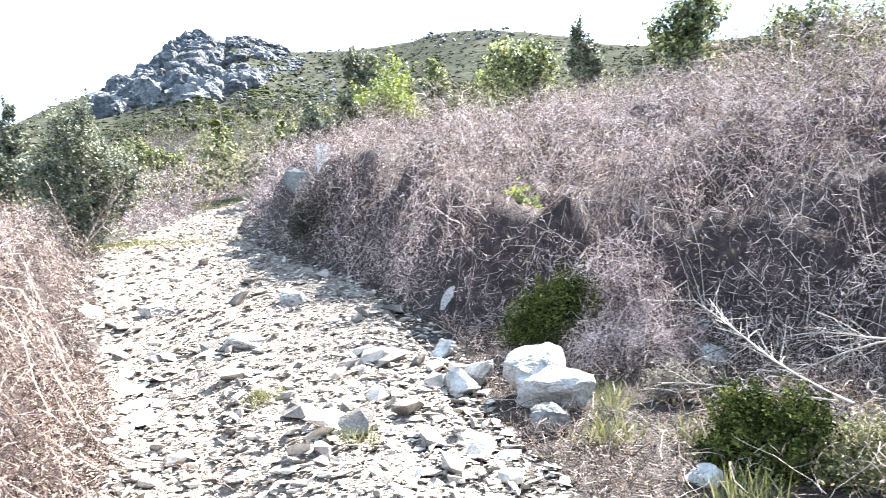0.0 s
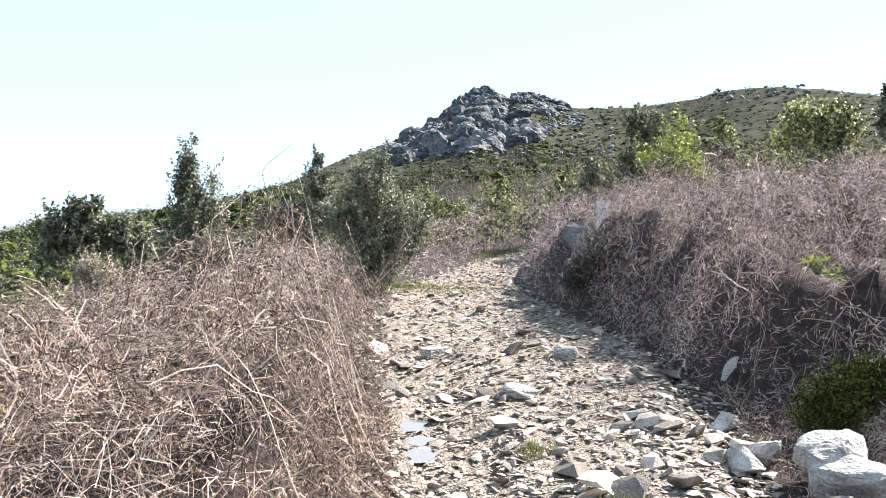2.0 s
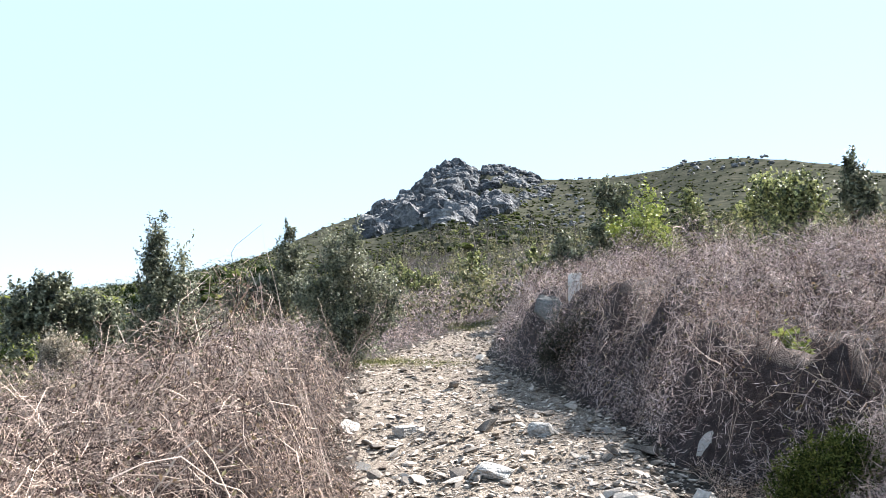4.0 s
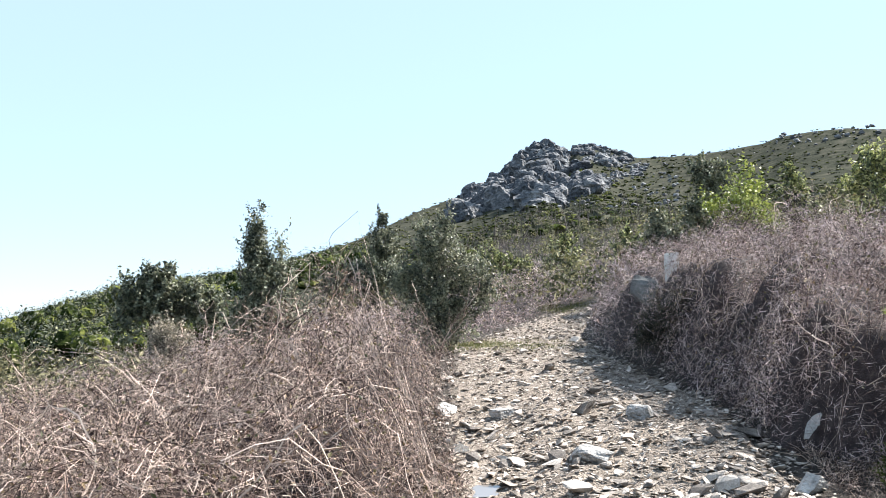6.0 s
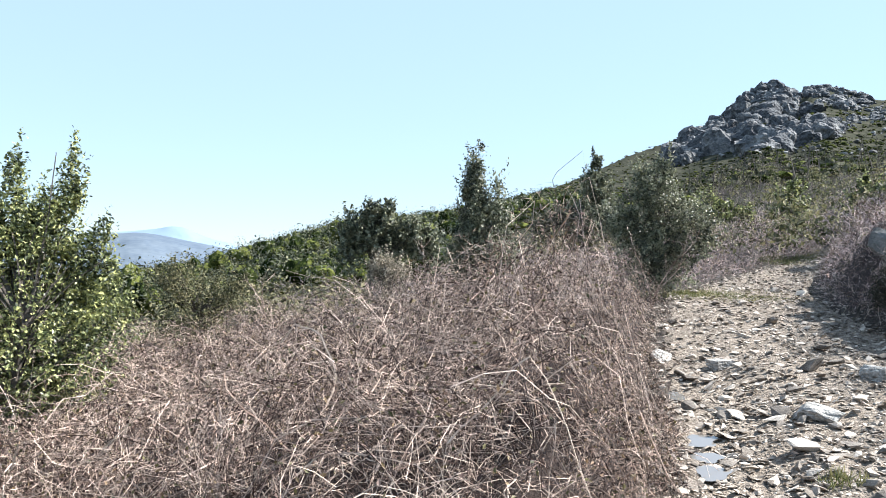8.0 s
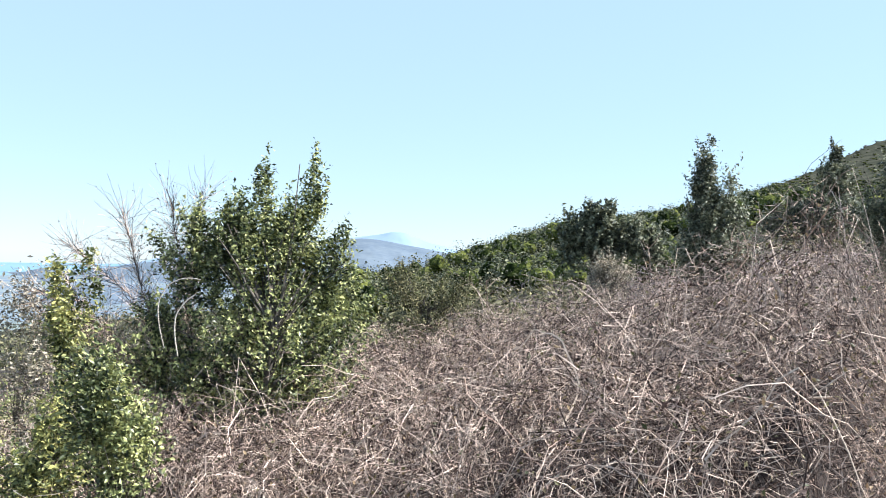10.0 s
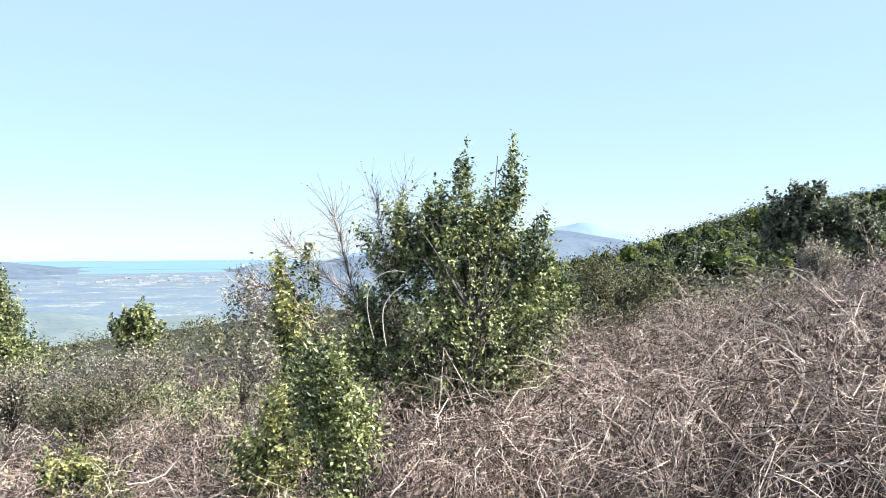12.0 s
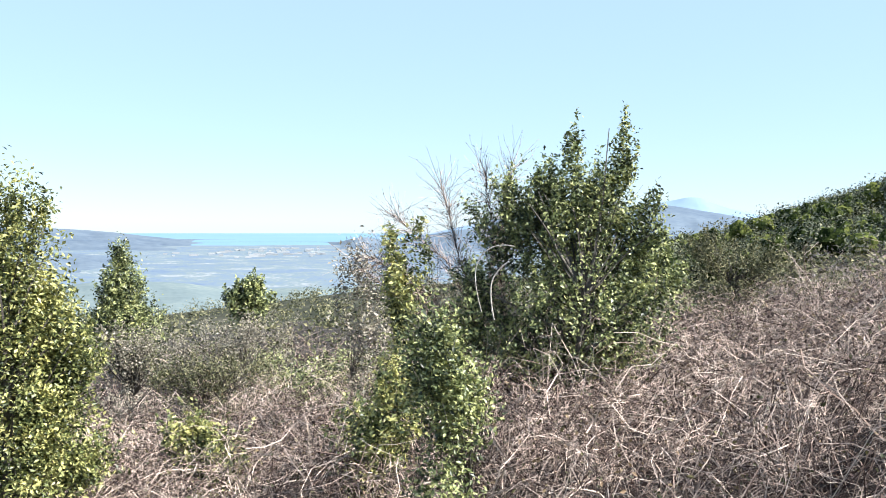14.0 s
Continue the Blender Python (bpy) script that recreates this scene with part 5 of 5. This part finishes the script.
# bare trees on the lower hill
s = scatter(rng, (-13, 6), (45, 140), 150)
rise = height(s[:, 0], s[:, 1])
v, f, _ = canes(rng, np.stack([s[:, 0], s[:, 1], rise], -1), rng.normal(0, 0.15, (150, 3)) + [0, 0, 1], rng.uniform(1.2, 2.8, 150), 0.04, 5, 0, 0.08, 0.3, 4)
tagged(new("bare_trees", mesh_of("bare_trees", v, f, BARK)), "thin leafless grey trees on the lower hill", "trees", kind="stuff")

# ---- crags and stones on the hill ----


def broken_block(seed):
    """An angular granite block, split by flat breaks and weathered round."""
    rng = np.random.default_rng(seed)
    bm = bmesh.new()
    bmesh.ops.create_icosphere(bm, subdivisions=3, radius=0.62)
    planes = [(Vector(unit(rng.normal(0, 1, 3))), rng.uniform(0.3, 0.52)) for _ in range(11)]
    for v in bm.verts:
        p = v.co.copy()
        for nrm, d in planes:
            p -= nrm * max(0.0, p.dot(nrm) - d) * 0.95
        crack = abs(noise.noise(p * 3.1 + Vector((seed, 0, 0))))
        v.co = p * (1 + 0.16 * noise.noise(p * 4.3 + Vector((0, seed, 0))) - 0.3 * max(0.0, 0.12 - crack) / 0.12 + 0.07 * noise.noise(p * 11 + Vector((0, 0, seed))))
    me = bpy.data.meshes.new("block")
    bm.to_mesh(me)
    bm.free()
    me.materials.append(CRAG)
    return me


BLOCKS = [broken_block(300 + k) for k in range(24)]


def crag(name, label, seed, turns, lows, highs, n, sizes, steep=1.2, crown=0.0):
    """A fissured tor: many broken blocks heaped against the hill, the tallest on its crown."""
    rng = np.random.default_rng(seed)
    ob = new(name)
    ob.location = on_hill((turns[0] + turns[-1]) / 2, (lows[0] + lows[-1]) / 2)
    tagged(ob, label, "crag", "crags round the summit")
    for k in range(n):
        t = rng.uniform(turns[-1], turns[0])
        low, high = (float(np.interp(-t, -np.array(turns), e)) for e in (lows, highs))
        u = 1.0 if rng.uniform() < crown else rng.uniform(0, 1)
        x, y, z = on_hill(t, low + (high - low) * u)
        far = math.hypot(x, y)
        w = rng.uniform(*sizes) * (1.3 - 0.45 * u)
        tall = w * rng.uniform(0.6, steep)
        top = EYE + far * math.tan(radians(high)) + (0.35 * far / 520 if u > 0.9 else 2.0)
        mid = min(z + tall * 0.02, top - tall * 0.42)
        piece = under(new("block", BLOCKS[int(rng.integers(0, 24))]), ob)
        turned = pose(x, y, mid, rng.normal(0, 9), rng.normal(0, 9), t + rng.normal(0, 40)) @ Matrix.Diagonal((w * 1.15, w, tall, 1))
        piece.matrix_local = Matrix.Translation(-ob.location) @ turned
    return ob


crag("rock_crag", "grey rounded granite crag crowning the summit", 3, [0.0, -0.65, -1.2, -1.7, -2.5, -3.2, -3.6, -3.9], [9.2, 9.2, 9.2, 9.2, 9.2, 9.3, 9.4, 9.5], [9.8, 10.05, 10.7, 11.2, 11.42, 11.15, 10.65, 10.5], 90, (5, 10), 1.5, 0.4)
crag("rock_crag", "grey broken granite crag beside the summit", 4, [-3.7, -4.2, -4.6, -5.4, -6.3, -7.0, -7.8], [9.6, 9.5, 9.5, 9.5, 9.5, 9.6, 9.8], [10.45, 10.75, 11.2, 11.35, 11.1, 10.65, 10.3], 80, (3.5, 6.5), 1.0, 0.4)
crag("rock_crag", "blue-grey rock face below the summit", 5, [3.4, 2.7, 1.5, 0.4, -0.6, -1.6], [6.2, 6.4, 6.9, 7.2, 7.4, 7.6], [7.6, 8.1, 8.7, 9.3, 9.7, 9.7], 120, (4.5, 9.5), 1.4)
crag("rock_crag", "dark grey stepped rock spur on the hillside", 6, [-0.6, -1.6, -2.9, -4.2, -5.4, -6.0], [7.3, 7.2, 7.0, 7.5, 7.9, 8.2], [9.3, 9.2, 9.0, 9.0, 8.9, 8.7], 70, (4, 9), 1.3)
crag("rock_crag", "grey boulder field under the summit crags", 7, [-5.4, -6.4, -7.6, -9.0], [8.2, 8.4, 8.8, 9.0], [10.3, 10.2, 10.0, 9.6], 45, (1.8, 4.0), 0.9)


def hill_stones(rng, rows, name, label, material):
    pieces = []
    base = [stone_mesh("hill_stone_%d" % k, rng, (1, 1, 0.8), 16) for k in range(8)]
    for t, e, w in rows:
        spot = np.array(on_hill(t, e))
        w = w * min(1.0, math.hypot(spot[0], spot[1]) / 220)
        me = base[int(rng.integers(0, 8))]
        v = np.array([q.co for q in me.vertices]) * [w, w, w * 0.8]
        a = rng.uniform(0, 6.28)
        v = np.stack([v[:, 0] * math.cos(a) - v[:, 1] * math.sin(a), v[:, 0] * math.sin(a) + v[:, 1] * math.cos(a), v[:, 2]], -1)
        pieces.append((v + spot + [0, 0, w * 0.2], np.array([list(q.vertices) for q in me.polygons])))
    v, f = joined(pieces)
    return tagged(new(name, mesh_of(name, v, f, material)), label, "rocks", kind="stuff")


rows = [(rng.uniform(-11, 3), rng.uniform(6.8, 10.0), rng.uniform(0.8, 3.2)) for _ in range(230)]
rows += [(rng.uniform(-25, -8), rng.uniform(7.0, 10.6), rng.uniform(0.6, 2.2)) for _ in range(110)]
rows += [(rng.uniform(-12, 8), rng.uniform(4.6, 7.2), rng.uniform(0.5, 1.6)) for _ in range(60)]
rows += [(rng.uniform(-23, -17), rng.uniform(10.2, 10.9), rng.uniform(1.5, 4.0)) for _ in range(30)]
hill_stones(rng, rows, "hillside_rocks", "grey boulders strewn over the hillside", CRAG_BITS)

# a town far down on the coastal plain
t, r = np.radians(rng.normal(62, 3.0, 70)), rng.uniform(1560, 2080, 70)
pieces, box = [], np.array([[i, j, k] for i in (-1, 1) for j in (-1, 1) for k in (0, 1)], float)
sides = np.array([[0, 1, 3, 2], [4, 6, 7, 5], [0, 4, 5, 1], [2, 3, 7, 6], [1, 5, 7, 3]])
for a, d in zip(t, r):
    x, y = -math.sin(a) * d, math.cos(a) * d
    w = rng.uniform(2, 9)
    c, s = math.cos(a), math.sin(a)
    p = box * [w, rng.uniform(3, 7), rng.uniform(2.5, 5)]
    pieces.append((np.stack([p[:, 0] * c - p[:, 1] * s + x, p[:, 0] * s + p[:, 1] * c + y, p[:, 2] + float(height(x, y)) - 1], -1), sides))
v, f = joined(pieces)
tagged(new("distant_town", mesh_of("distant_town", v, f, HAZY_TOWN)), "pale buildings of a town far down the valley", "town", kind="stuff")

# ---- loose stones of the track ----
KINDS = [stone_mesh("stone", rng, (1.0, rng.uniform(0.6, 0.95), rng.uniform(0.24, 0.46)), int(rng.integers(12, 18))) for _ in range(14)]


def track_spots(n, y0, y1, margin):
    y = y0 * (y1 / y0) ** rng.uniform(0, 1, n)
    left, right = np.interp(y, ROAD_Y, ROAD_LEFT), np.interp(y, ROAD_Y, ROAD_RIGHT)
    return left - margin + (right - left + 2 * margin) * rng.uniform(0, 1, n), y


sx, sy = track_spots(283, 3.3, 15, 0.12)
for x, y in zip(sx, sy):
    if not dry(x, y):
        continue
    ob = under(new("stone", KINDS[int(rng.integers(0, 14))]), road)
    w = float(np.clip(rng.lognormal(-2.1, 0.45), 0.05, 0.30))
    on = float(road_height(np.array(x), np.array(y)) if road_side(x, y) < 0 else height(x, y))
    ob.matrix_world = pose(x, y, on + w * 0.14, rng.normal(0, 18), rng.normal(0, 18), rng.uniform(0, 360)) @ Matrix.Scale(w, 4)
for x, y, w in ((1.13, 5.4, 0.2), (1.26, 5.62, 0.22), (1.42, 5.9, 0.24), (1.55, 5.6, 0.28), (1.62, 5.75, 0.2), (1.35, 5.45, 0.16), (0.38, 6.45, 0.2), (0.78, 4.75, 0.22), (0.22, 4.5, 0.18), (0.45, 5.42, 0.16), (-0.25, 7.9, 0.2), (-0.1, 7.8, 0.18), (0.05, 6.15, 0.2), (-0.3, 6.15, 0.22), (0.95, 9.35, 0.22), (1.9, 5.2, 0.22), (1.75, 5.35, 0.18)):
    ob = under(new("stone", KINDS[int(rng.integers(0, 14))]), road)
    ob.matrix_world = pose(x, y, float(road_height(np.array(x), np.array(y))) + w * 0.12, rng.normal(0, 16), rng.normal(0, 16), rng.uniform(0, 360)) @ Matrix.Scale(w, 4)

# fine rubble
n = 19000
gx, gy = track_spots(n, 2.6, 21, 0.25)
back = rng.choice(n, 1600, replace=False)
gx[back], gy[back] = rng.uniform(-0.5, 1.6, 1600), rng.uniform(-6, 2.6, 1600)
chip = [stone_mesh("chip", rng, (1.0, 0.75, 0.3), 8, SLATE_BITS) for _ in range(10)]
tri = [np.array([list(p.vertices) for p in me.polygons]) for me in chip]
co = [np.array([v.co for v in me.vertices]) for me in chip]
pieces = []
zz = np.where(road_side(gx, gy) < 0, road_height(gx, gy), height(gx, gy))
for k in range(n):
    if not dry(gx[k], gy[k]):
        continue
    c = k % 10
    w = min(0.13, rng.lognormal(-3.1, 0.55))
    a = rng.uniform(0, 6.28)
    t = rng.normal(0, 0.28)
    p = co[c] * w
    p = np.stack([p[:, 0] * math.cos(a) - p[:, 1] * math.sin(a), p[:, 0] * math.sin(a) + p[:, 1] * math.cos(a), p[:, 2] + p[:, 0] * t], -1)
    pieces.append((p + [gx[k], gy[k], zz[k] + w * 0.15], tri[c]))
v, f = joined(pieces)
tagged(new("gravel", mesh_of("gravel", v, f, SLATE_BITS)), "grey broken schist rubble covering the track", "rubble", kind="stuff")
